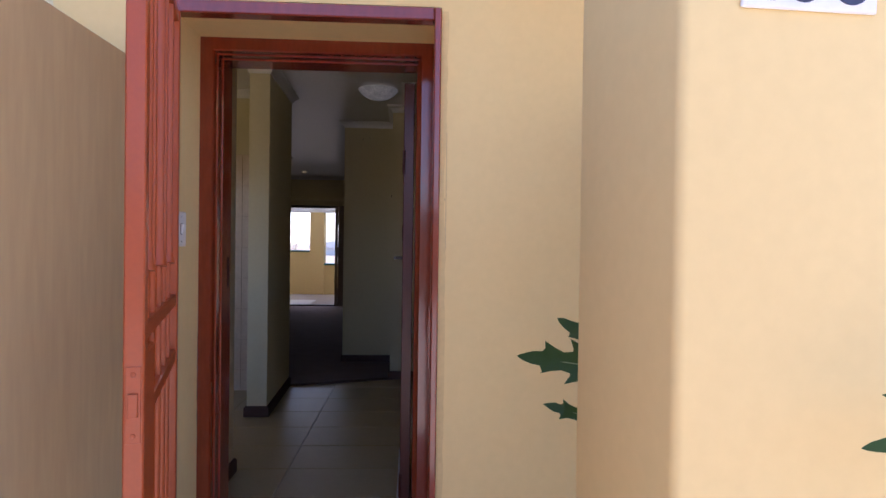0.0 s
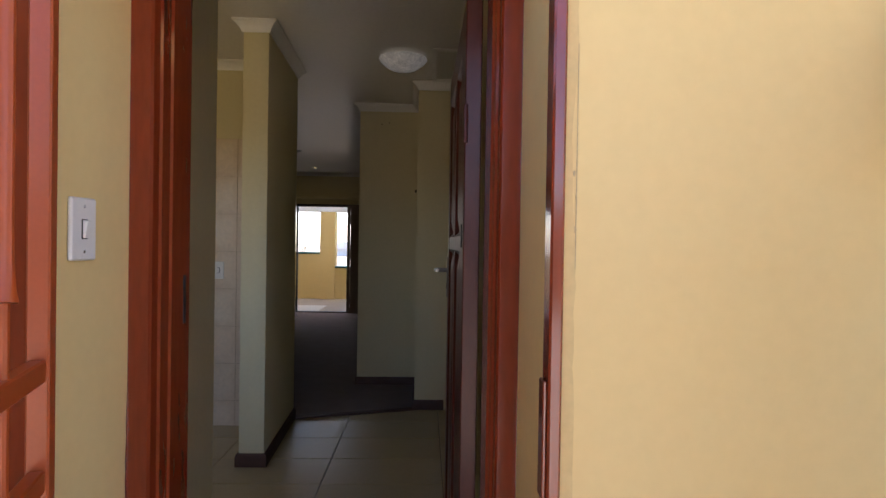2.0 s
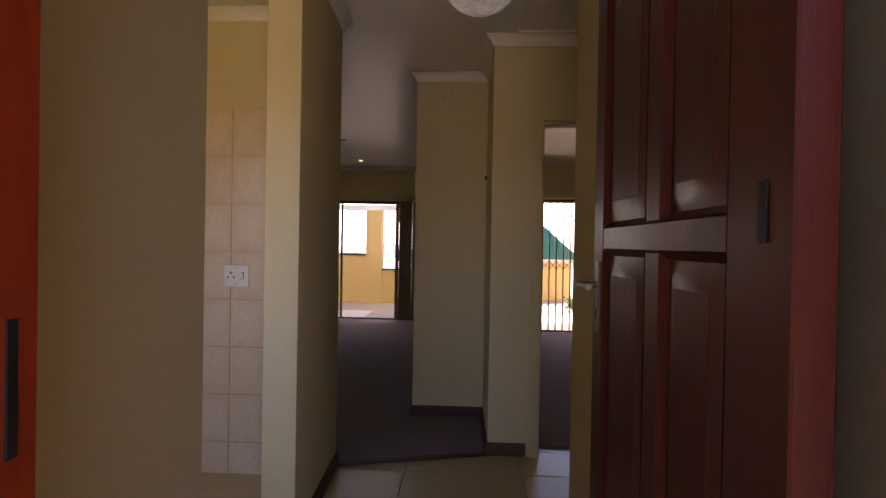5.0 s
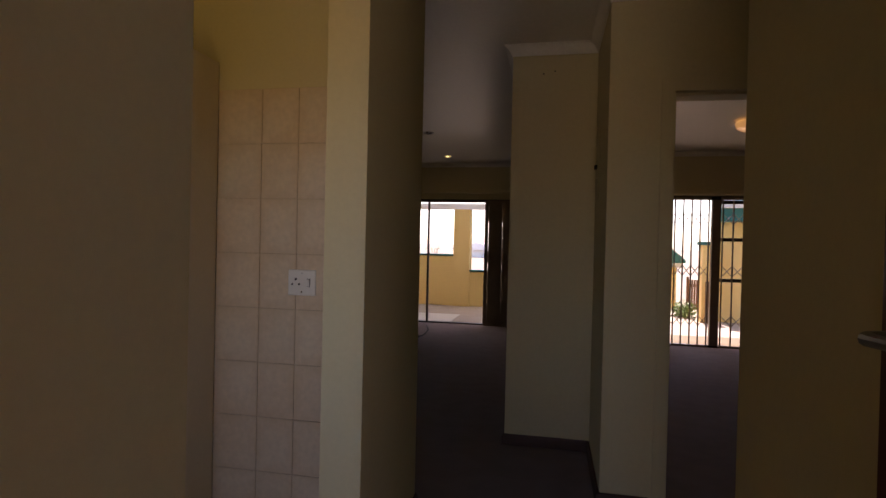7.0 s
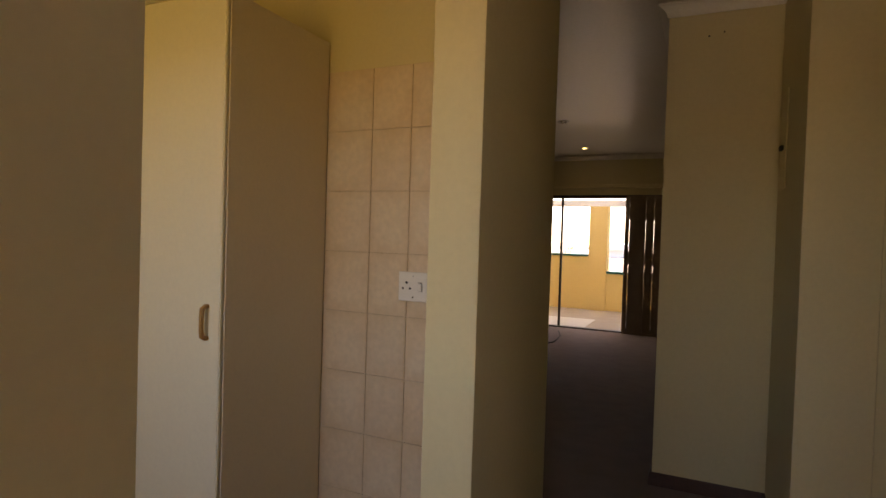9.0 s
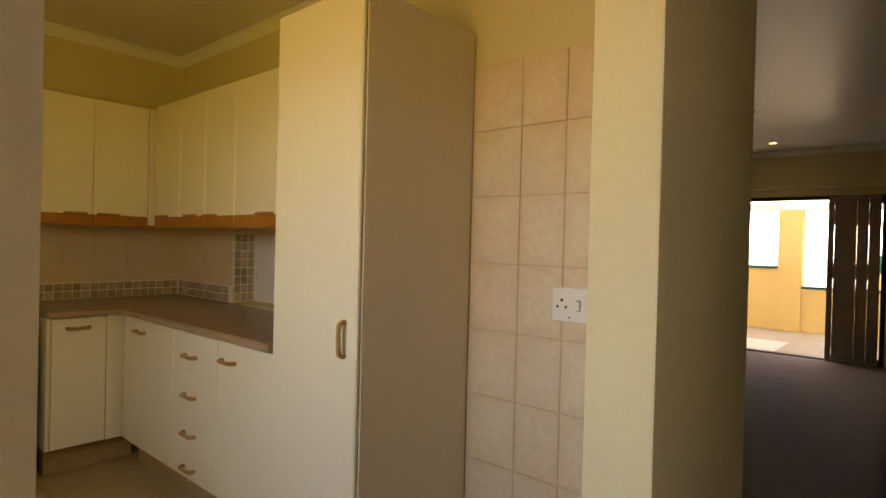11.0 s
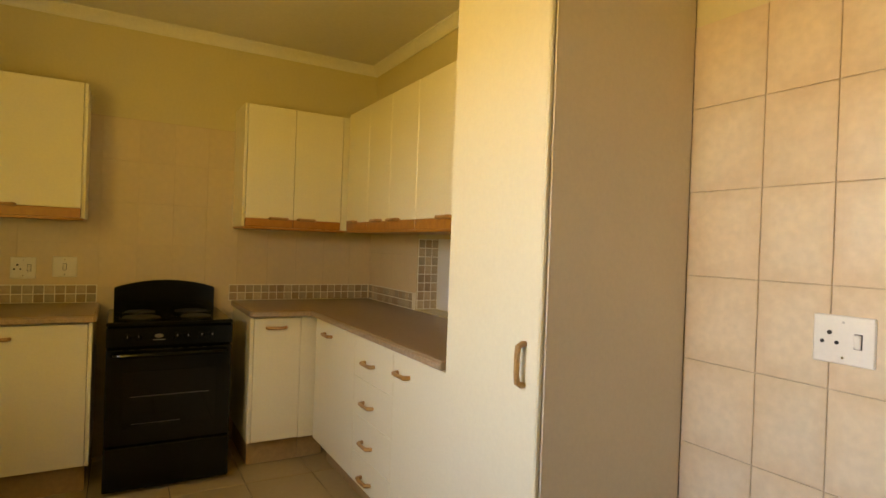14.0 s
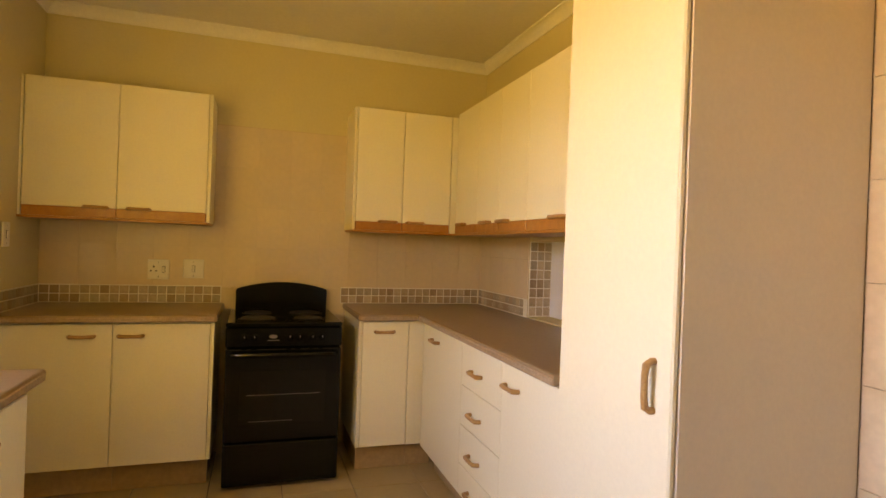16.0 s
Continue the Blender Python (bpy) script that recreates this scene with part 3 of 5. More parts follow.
def security_gate():
    """Steel bar gate, x from its hinge side to its lock side."""
    w, z0, z1 = 0.755, -0.03, 1.99
    ang = math.degrees(math.atan2(2.677 - 3.398, 4.211 - 3.978))
    ob = thing("security_gate", pose(3.978, 3.398, 0, 0, 0, ang), "orange-brown painted steel bar gate standing open", "gate")
    part("stile", boxes(((0.0, -0.016, z0), (0.034, 0.016, z1)), bevel=0.003), M_GATE, ob)
    part("stile", boxes(((w - 0.045, -0.018, z0), (w, 0.018, z1)), bevel=0.003), M_GATE, ob)
    for a in (z0, 0.915, 1.085, z1 - 0.035):
        part("rail", boxes(((0.034, -0.012, a), (w - 0.045, 0.012, a + 0.036)), bevel=0.003), M_GATE, ob)
    for k, x in enumerate((0.165, 0.270, 0.380, 0.500, 0.600)):
        bm = bmesh.new()
        tube(bm, [(x, 0, z0 + 0.03), (x, 0, z1 - 0.03)], 0.0075, 10)
        bar = part("bar", bm, M_GATE, ob)
        if k % 2 == 0:
            bm = bmesh.new()
            tube(bm, [(x, 0, z1 - 0.035), (x, 0, 1.31), (x + 0.001, 0, 1.275), (x + 0.004, 0, 1.24), (x + 0.008, 0, 1.222)], [0.0115, 0.0115, 0.0125, 0.0155, 0.020], 12, 0.8)
            part("sleeve", bm, M_GATE, bar, "flared steel sleeve over the bar")
    lock = part("lock_box", boxes(((w - 0.165, -0.017, 0.70), (w - 0.045, 0.017, 1.07)), bevel=0.004), M_GATE, ob)
    part("lock_plate", boxes(((w, -0.013, 0.905), (w + 0.003, 0.013, 1.05)), bevel=0.001), M_GATE, lock)
    part("latch", boxes(((w + 0.003, -0.008, 0.955), (w + 0.010, 0.008, 1.0)), bevel=0.001), M_GATE, lock, "painted latch bolt")
    for z in (0.92, 1.035):
        bm = bmesh.new()
        lathe(bm, [(0, 0.003), (0.004, 0.002), (0.005, 0)], 10, pose(w + 0.003, 0, z, 0, 90, 0))
        part("screw", bm, M_GATE, lock)
    for z in (0.2, 1.6):
        bm = bmesh.new()
        tube(bm, [(-0.008, 0, z - 0.05), (-0.008, 0, z + 0.05)], 0.009, 10)
        part("hinge", bm, M_GATE, ob)
    return ob


security_gate()


def switch_plate(m, w, h, label, socket=False, rocker=True):
    """A wall plate in its own axes: x across, z up, facing -y."""
    ob = thing("wall_socket" if socket else "light_switch", m, label, "socket" if socket else "switch")
    part("plate", boxes(((-w / 2, -0.009, -h / 2), (w / 2, 0, h / 2)), bevel=0.003), M_PLASTIC, ob)
    rx = w * 0.24 if socket else 0.0
    if rocker:
        fr = part("rocker_frame", boxes(((rx - 0.009, -0.0105, -0.019), (rx + 0.009, -0.008, 0.019)), bevel=0.001), M_DARK, ob)
        bm = bmesh.new()
        box(bm, (-0.007, -0.006, -0.017), (0.007, 0.004, 0.017), 0.0015, pose(rx, -0.0105, 0, 8, 0, 0))
        part("rocker", bm, M_PLASTIC, ob)
    if socket:
        for x, z, r in ((-w * 0.22, 0.016, 0.0058), (-w * 0.34, -0.008, 0.005), (-w * 0.10, -0.008, 0.005)):
            bm = bmesh.new()
            lathe(bm, [(0, 0.0005), (r, 0.0005), (r, -0.004)], 12, pose(x, -0.0095, z, 90, 0, 0))
            part("pin_hole", bm, M_DARK, ob)
    for z in (-h * 0.36, h * 0.36):
        bm = bmesh.new()
        lathe(bm, [(0, 0.0012), (0.0032, 0.0008), (0.0036, -0.003)], 10, pose(0, -0.009, z, 90, 0, 0))
        part("screw", bm, M_STEEL, ob)
    return ob


switch_plate(pose(3.917, 3.586, 1.325, 0, 0, 90), 0.079, 0.120, "white plastic light switch in the door recess")
switch_plate(pose(3.092, 6.493, 1.097), 0.140, 0.122, "white plastic wall socket with switch", True)
switch_plate(pose(0.007, 4.462, 1.094, 0, 0, 90), 0.115, 0.118, "white plastic wall socket with switch over the worktop", True)
switch_plate(pose(0.007, 4.651, 1.102, 0, 0, 90), 0.115, 0.114, "white plastic isolator switch over the worktop")
switch_plate(pose(0.47, 3.864, 1.27, 0, 0, 180), 0.075, 0.118, "white plastic light switch beside the upper cabinet")
board = thing("distribution_board", pose(4.4965, 7.442, 1.80, 0, 0, -89.2), "cream painted distribution board cover on the hall wall", "electrical box")
part("cover", boxes(((-0.075, -0.006, -0.225), (0.075, 0, 0.225)), bevel=0.002), M_WALL, board)
part("latch", boxes(((-0.03, -0.022, -0.045), (0.015, -0.006, -0.022)), bevel=0.003), M_DARK, board, "small dark latch")
for hx, hz in ((4.16, 2.386), (4.23, 2.40)):
    hole = thing("nail", pose(hx, 7.642, hz, 90, 0, 0), "small dark nail in the hall column", "nail")
    part("head", lathe(bmesh.new(), [(0, 0.004), (0.004, 0.003), (0.005, 0)], 10), M_IRON, hole)

# bedroom doorway lining
bd = tagged(new("door_bedroom_frame"), "white painted steel door frame", "door frame", kind="structure")
part("lining", u_frame(bmesh.new(), DX0 - 0.035, DX1 + 0.035, -0.006, DZ + 0.022, [(0, -0.012), (0.06, -0.012), (0.06, 0.03), (0.072, 0.03), (0.072, 0.147), (0, 0.147)], 6.895), M_WALL, bd)

# ---- window beside the door ----
wd = tagged(new("window_1"), "white framed window with an open top-hung sash", "window", kind="structure")
part("frame", boxes(((W0, 3.475, WZ0), (W0 + 0.014, 3.53, WZ1)), ((W1 - 0.045, 3.475, WZ0), (W1, 3.53, WZ1)), ((W0 + 0.014, 3.475, WZ0), (W1 - 0.045, 3.53, WZ0 + 0.055)),
     ((W0 + 0.014, 3.475, 1.385), (W1 - 0.045, 3.53, 1.42)), ((W0 + 0.014, 3.475, WZ1 - 0.045), (W1 - 0.045, 3.53, WZ1)), bevel=0.003), M_WALU, wd)
part("pane", boxes(((W0 + 0.014, 3.50, WZ0 + 0.062), (W1 - 0.045, 3.506, 1.39))), M_DGLASS, wd, "dark reflecting glass")
bm = bmesh.new()
prism(bm, [(3.395, 1.045), (3.395, 1.097), (3.427, 1.146), (3.48, 1.166), (3.48, 1.045)], W1 + 0.06 - W0, Matrix(((0, 1, 0, W0 - 0.0), (1, 0, 0, 0), (0, 0, 1, 0), (0, 0, 0, 1))))
part("sill", bm, M_TEAL, wd, "teal painted plaster sill")
bm = bmesh.new()
prism(bm, [(3.397, 1.043), (3.397, 1.096), (3.428, 1.144), (3.43, 1.144), (3.43, 1.043)], 0.004, Matrix(((0, 1, 0, W0 - 0.0045), (1, 0, 0, 0), (0, 0, 1, 0), (0, 0, 0, 1))))
part("sill_end", bm, M_OUT, wd, "yellow painted end of the sill")
sm = pose(W0 + 0.006, 3.478, 1.945, -27, 0, 0)
sash = part("sash", boxes(((0, -0.02, -0.535), (0.024, 0.012, 0)), ((0.925, -0.02, -0.535), (0.965, 0.012, 0)), ((0.024, -0.02, -0.535), (0.925, 0.012, -0.475)), ((0.024, -0.02, -0.04), (0.925, 0.012, 0)), bevel=0.002), M_WALU, wd)
sash.matrix_local = sm
part("pane", boxes(((0.04, -0.006, -0.535), (0.925, 0.0, -0.04))), M_DGLASS, sash)

# house number plate on the pier: strokes only
np_ = thing("house_number_plate", pose(5.2815, 2.374, 1.6935, 0, 1.4, 0), "white house number plate with dark figures", "sign")
part("plate", boxes(((-0.098, -0.006, -0.072), (0.098, 0, 0.075)), bevel=0.002), M_PLASTIC, np_)
M_INK = mat("dark_blue_ink", (0.035, 0.04, 0.075), 0.5, var=0.05, bump=0.0)
part("stroke", boxes(((-0.066, -0.0075, -0.061), (-0.050, -0.006, 0.055))), M_INK, np_)
for x in (-0.009, 0.060):
    bm = bmesh.new()
    ring = [(math.cos(a), math.sin(a)) for a in (math.pi * (1 + k / 12) for k in range(13))]
    out = [(x + 0.028 * c, -0.032 + 0.03 * s) for c, s in ring] + [(x + 0.012 * c, -0.032 + 0.012 * s) for c, s in ring[::-1]]
    prism(bm, [(a, b) for a, b in out], -0.0015, Matrix.Translation((0, -0.006, 0)))
    part("stroke", bm, M_INK, np_)

# ---- hall lamp, hatch and small ceiling lights ----
lamp = thing("ceiling_lamp", pose(4.405, 6.33, CEIL), "white alabaster glass dome ceiling lamp", "lamp")
part("base", lathe(bmesh.new(), [(0, -0.001), (0.085, -0.001), (0.085, -0.02), (0, -0.02)], 32), M_CORN, lamp)
prof = [(0.160, -0.014), (0.163, -0.019), (0.158, -0.024), (0.142, -0.042), (0.118, -0.062), (0.086, -0.080), (0.048, -0.092), (0.02, -0.096), (0, -0.097)]
part("glass_dome", lathe(bmesh.new(), prof, 48), M_LAMPGLASS, lamp)
for a in (200, 320, 80):
    bm = bmesh.new()
    c, s = math.cos(radians(a)), math.sin(radians(a))
    tube(bm, [(0.085 * c, 0.085 * s, -0.004), (0.164 * c, 0.164 * s, -0.012), (0.166 * c, 0.166 * s, -0.028), (0.152 * c, 0.152 * s, -0.036)], 0.003, 6)
    part("clip", bm, M_STEEL, lamp)
hatch = tagged(new("ceiling_hatch"), "off-white ceiling hatch with a moulded frame", "hatch", kind="structure")
part("frame", sweep(bmesh.new(), [(4.64, 6.16), (5.24, 6.16), (5.24, 6.79), (4.64, 6.79)][::-1], [(0, 0.002), (0.032, 0.002), (0.032, -0.008), (0.010, -0.018), (0, -0.018)], CEIL, True), M_CORN, hatch)
part("board", boxes(((4.64, 6.16, CEIL - 0.004), (5.24, 6.79, CEIL + 0.01))), M_CEIL, hatch)


def downlight(x, y, lit):
    ob = thing("downlight", pose(x, y, CEIL), "small round recessed ceiling light, " + ("lit" if lit else "unlit"), "lamp", "living room downlights")
    part("ring", lathe(bmesh.new(), [(0.046, -0.001), (0.062, -0.001), (0.060, -0.010), (0.050, -0.014), (0.046, -0.006)], 28), M_STEEL, ob)
    part("bulb", lathe(bmesh.new(), [(0, -0.004), (0.047, -0.004), (0.047, -0.0015)], 20), M_BULB if lit else M_DARK, ob)


downlight(2.775, 10.36, False)
downlight(2.665, 12.1, True)
bl = thing("ceiling_lamp", pose(6.133, 10.05, CEIL), "lit warm glass bedroom ceiling lamp", "lamp")
part("base", lathe(bmesh.new(), [(0, -0.001), (0.10, -0.001), (0.10, -0.018), (0, -0.018)], 24), M_CORN, bl)
part("glass", lathe(bmesh.new(), [(0.16, -0.018), (0.165, -0.03), (0.15, -0.075), (0.11, -0.095), (0, -0.10)], 32), M_WARMLAMP, bl)


# ---- sliding door and folded trellis of the living room ----
sd = tagged(new("door_sliding"), "dark bronze framed sliding door, standing open", "sliding door", kind="structure")
part("frame", boxes(((SX0, 12.83, 0.0), (SX0 + 0.05, 12.93, SZ)), ((SX1 - 0.05, 12.83, 0.0), (SX1, 12.93, SZ)), ((SX0 + 0.05, 12.83, SZ - 0.045), (SX1 - 0.05, 12.93, SZ)),
     ((SX0 + 0.05, 12.83, -0.005), (SX1 - 0.05, 12.93, 0.03)), bevel=0.003), M_BRONZE, sd)
part("stile", boxes(((2.205, 12.86, 0.03), (2.235, 12.90, SZ - 0.045))), M_BRONZE, sd)
part("panel_frame", boxes(((3.13, 12.86, 0.03), (3.17, 12.90, SZ - 0.045)), ((3.17, 12.862, 0.03), (SX1 - 0.05, 12.898, 0.09)), ((3.17, 12.862, SZ - 0.1), (SX1 - 0.05, 12.898, SZ - 0.045))), M_BRONZE, sd)
part("pelmet", boxes(((SX0 - 0.2, 12.74, 2.09), (3.95, 12.82, 2.14)), bevel=0.004), M_WALL, sd)
part("catch", boxes(((2.052, 12.85, 1.0), (2.07, 12.88, 1.20)), bevel=0.003), M_BRONZE, sd)


def trellis(name, m, xs, height, label, link=True, tiers=(0.35, 1.0, 1.68), half=0.0085):
    """A sliding security grille: upright bars joined by tiers of crossing links."""
    ob = thing(name, m, label, "security grille")
    for x in xs:
        part("bar", boxes(((x - half, -0.008, 0.02), (x + half, 0.008, height))), M_GRILLE, ob)
    if link:
        for z in tiers:
            for a, b in zip(xs, xs[1:]):
                for s in (-1, 1):
                    bm = bmesh.new()
                    tube(bm, [(a, -0.012 * s, z - 0.07 * s), (b, -0.012 * s, z + 0.07 * s)], 0.0105, 6, 0.5)
                    part("link", bm, M_GRILLE, ob)
    part("track", boxes(((min(xs) - 0.02, -0.02, 0.0), (max(xs) + 0.02, 0.02, 0.025))), M_GRILLE, ob)
    part("track", boxes(((min(xs) - 0.02, -0.02, height), (max(xs) + 0.02, 0.02, height + 0.03))), M_GRILLE, ob)
    return ob


trellis("folded_grille", pose(3.14, 12.79, 0.012), [0.030 + 0.0535 * k + (0.006 if k > 0 else 0) + (0.003 if k > 4 else 0) + (0.004 if k > 6 else 0) for k in range(9)], 1.94, "dark folded security grille by the sliding door", False, half=0.02672)
for gz in (0.26, 1.08, 1.72):
    part("tier_plate", boxes(((0.0, 0.009, gz - 0.09), (0.50, 0.016, gz + 0.09))), M_GRILLE, bpy.data.objects["folded_grille"])

cable = thing("cable", pose(2.42, 11.39, 0.012), "thin dark cable lying on the carpet", "cable")
part("cord", tube(bmesh.new(), [(-0.25, 0.02, 0.007), (0.0, 0.0, 0.007), (0.06, 0.11, 0.007), (0.05, 0.35, 0.007), (0.02, 0.66, 0.007), (-0.1, 1.05, 0.007)], 0.007, 6), M_DARK, cable)

# ---- bedroom glass door with its grille ----
bg = tagged(new("door_bedroom_glass"), "dark bronze framed glass door", "glass door", kind="structure")
part("frame", boxes(((BX0, 11.94, 0.0), (BX0 + 0.05, 12.0, BZ)), ((BX1 - 0.05, 11.94, 0.0), (BX1, 12.0, BZ)), ((BX0 + 0.05, 11.94, BZ - 0.05), (BX1 - 0.05, 12.0, BZ)), ((BX0 + 0.05, 11.94, 0), (BX1 - 0.05, 12.0, 0.03)), bevel=0.003), M_BRONZE, bg)
part("mullion", boxes(((6.238, 11.90, 0.03), (6.345, 11.98, BZ - 0.05)), bevel=0.004), M_GRILLE, bg)
for z in (0.865, 1.40, 1.89):
    part("rail", boxes(((6.345, 11.95, z), (BX1 - 0.05, 11.99, z + 0.045))), M_BRONZE, bg)
part("pelmet", boxes(((BX0 - 0.3, 11.80, 2.0), (BX1 + 0.3, 11.88, 2.06)), bevel=0.004), M_WALL, bg)
trellis("security_grille", pose(5.24, 11.90, 0.012), [0.104 * k + 0.02 for k in range(10)], 1.93, "dark expanding security grille over the glass door")
trellis("security_grille", pose(6.345, 11.90, 0.012), [0.127 * k + 0.02 for k in range(6)], 1.93, "dark expanding security grille beside the post")


# ---- kitchen units ----
def bow_handle(bm, x, y, z, length, vertical=False):
    """A bent wooden pull before the face at y, towards -y."""
    h, o = length / 2, 0.024
    pts = [(-h, 0.004), (-h, -0.010), (-h * 0.86, -o), (-h * 0.4, -o - 0.003), (h * 0.4, -o - 0.003), (h * 0.86, -o), (h, -0.010), (h, 0.004)]
    tube(bm, [((x, y + b, z + a) if vertical else (x + a, y + b, z)) for a, b in pts], [0.0085, 0.009, 0.0095, 0.0085, 0.0085, 0.0095, 0.009, 0.0085], 10)
    return bm


def base_unit(m, w, fronts, label, group="kitchen base cabinets", toe=0.155, left_panel=False, right_panel=False):
    """A floor cabinet: x along it, front towards -y. fronts: (x0, x1, z0, z1, handle x, handle z)."""
    ob = thing("base_cabinet", m, label, "cabinet", group)
    d = 0.555
    part("carcass", boxes(((0.001, -d, toe), (w - 0.001, 0, 0.862))), M_CABSIDE, ob)
    part("toe_kick", boxes(((0.001, -d + 0.075, 0.004), (w - 0.001, -0.02, toe))), M_KTILE, ob, "brown tiled plinth")
    for x0, x1, z0, z1, hx, hz in fronts:
        f = part("drawer_front" if z1 - z0 < 0.3 else "door", boxes(((x0 + 0.0015, -d - 0.020, z0), (x1 - 0.0015, -d - 0.001, z1)), bevel=0.0025), M_CAB, ob)
        if hx is not None:
            part("handle", bow_handle(bmesh.new(), hx, -d - 0.020, hz, 0.105), M_HANDLE, f, "worn wooden bow handle")
    for on, x in ((left_panel, -0.018), (right_panel, w)):
        if on:
            part("end_panel", boxes(((x, -d - 0.012, 0.155), (x + 0.018, 0, 0.862)), bevel=0.002), M_CAB, ob)
    return ob


def wall_unit(m, w, doors, label, z1=0.722, left_panel=False, right_panel=False):
    """A hanging cabinet, its foot at z = 0. doors: (x0, x1, handle x)."""
    ob = thing("wall_cabinet", m, label, "cabinet", "kitchen wall cabinets")
    d = 0.295
    part("carcass", boxes(((0.001, -d, 0.006), (w - 0.001, 0, z1 - 0.001))), M_CAB, ob)
    part("base_board", boxes(((-0.01, -d - 0.028, -0.006), (w + 0.01, 0, 0.006)), bevel=0.002), M_PINE, ob)
    for x0, x1, hx in doors:
        f = part("door", boxes(((x0 + 0.0015, -d - 0.019, 0.058), (x1 - 0.0015, -d - 0.001, z1)), bevel=0.0025), M_CAB, ob)
        part("trim", boxes(((x0 + 0.0015, -d - 0.021, 0.007), (x1 - 0.0015, -d - 0.001, 0.0575)), bevel=0.003), M_PINE, f, "orange varnished pine grip strip")
        if hx is not None:
            part("handle", bow_handle(bmesh.new(), hx, -d - 0.020, 0.060, 0.105), M_HANDLE, f, "worn wooden bow handle")
    for on, x in ((left_panel, -0.016), (right_panel, w)):
        if on:
            part("end_panel", boxes(((x, -d - 0.016, 0.007), (x + 0.016, 0, z1)), bevel=0.002), M_CAB, ob)
    return ob


def W(y):
    """Pose at the stove wall, x of the unit running north."""
    return pose(0.005, y, 0, 0, 0, 90)


DH = (0.158, 0.853)
base_unit(W(3.868), 0.487, [(0.0, 0.487, *DH, 0.357, 0.795)], "cream base cabinet with a wooden handle beside the stove")
base_unit(W(4.355), 0.44, [(0.0, 0.44, *DH, 0.080, 0.795)], "cream base cabinet with an end panel beside the stove", right_panel=True)
base_unit(W(5.575), 0.29, [(0.0, 0.265, *DH, 0.125, 0.80)], "narrow cream base cabinet beside the stove", left_panel=True)
part("filler", boxes(((0.267, -0.570, 0.155), (0.362, -0.52, 0.862))), M_CAB, bpy.data.objects["base_cabinet.002"])
part("toe_filler", boxes(((0.291, -0.48, 0.004), (0.44, -0.42, 0.155))), M_KTILE, bpy.data.objects["base_cabinet.002"])
N = 6.493
base_unit(pose(0.60, N, 0), 0.643, [(0.02, 0.643, *DH, 0.25, 0.787)], "cream corner base cabinet with a wooden handle")
base_unit(pose(1.243, N, 0), 0.442, [(0, 0.442, 0.660, 0.853, 0.19, 0.743), (0, 0.442, 0.479, 0.657, 0.19, 0.556), (0, 0.442, 0.300, 0.476, 0.19, 0.374), (0, 0.442, 0.158, 0.297, 0.19, 0.212)],
          "cream four-drawer base cabinet with wooden handles")
base_unit(pose(1.685, N, 0), 0.45, [(0, 0.45, *DH, 0.098, 0.772)], "cream base cabinet next to the tall cupboard")
base_unit(pose(3.50, 3.864, 0, 0, 0, 180), 0.80, [(0, 0.40, *DH, 0.3, 0.80), (0.40, 0.80, *DH, 0.5, 0.80)], "cream base cabinet under the window")
base_unit(pose(2.70, 3.864, 0, 0, 0, 180), 0.80, [(0, 0.40, *DH, 0.3, 0.80), (0.40, 0.80, *DH, 0.5, 0.80)], "cream base cabinet at the worktop's end", right_panel=True)

UB = 1.366
wall_unit(pose(0.005, 3.868, UB, 0, 0, 90), 0.868, [(0.004, 0.428, 0.335), (0.428, 0.866, 0.535)], "cream wall cabinet with two doors and pine strips", 0.712, left_panel=True, right_panel=True)
wall_unit(pose(0.005, 5.552, UB, 0, 0, 90), 0.61, [(0.002, 0.288, 0.200), (0.288, 0.595, 0.372)], "cream wall cabinet with two doors by the corner", 0.738, left_panel=True)
part("filler", boxes(((0.598, -0.311, 0.007), (0.668, -0.20, 0.738))), M_CAB, bpy.data.objects["wall_cabinet.001"])
wall_unit(pose(0.335, N, UB), 0.665, [(0.01, 0.355, 0.142), (0.355, 0.665, 0.516)], "cream corner wall cabinet with two doors", 0.752)
wall_unit(pose(1.0, N, UB), 0.76, [(0, 0.32, 0.08), (0.32, 0.76, 0.625)], "cream wall cabinet over the long worktop", 0.752)
wall_unit(pose(1.76, N, UB), 0.372, [(0, 0.372, 0.12)], "cream wall cabinet next to the tall cupboard", 0.752)


def worktop(bm, outline, z0=0.863, z1=0.900):
    """A slab with a rolled front edge."""
    a = [bm.verts.new((x, y, z0)) for x, y in outline]
    f = bm.faces.new(a)
    r = bmesh.ops.extrude_face_region(bm, geom=[f])
    up = [v for v in r["geom"] if isinstance(v, bmesh.types.BMVert)]
    for v in up:
        v.co.z = z1
    bmesh.ops.bevel(bm, geom=[e for e in bm.edges if abs(e.verts[0].co.z - e.verts[1].co.z) < 1e-6], offset=0.011, segments=3, affect="EDGES", profile=0.5)
    return bm


tagged(part("worktop", worktop(bmesh.new(), [(0.008, 5.545), (0.615, 5.545), (0.615, 5.885), (2.135, 5.885), (2.135, 6.492), (0.008, 6.492)]), M_TOP), "brown speckled laminate corner worktop", "worktop")
tagged(part("worktop", worktop(bmesh.new(), [(0.008, 3.865), (0.615, 3.865), (0.615, 4.826), (0.008, 4.826)]), M_TOP), "brown speckled laminate worktop next to the stove", "worktop")
tagged(part("worktop", worktop(bmesh.new(), [(1.805, 3.865), (3.55, 3.865), (3.55, 4.450), (1.805, 4.450)]), M_TOP), "brown speckled laminate worktop under the window", "worktop")


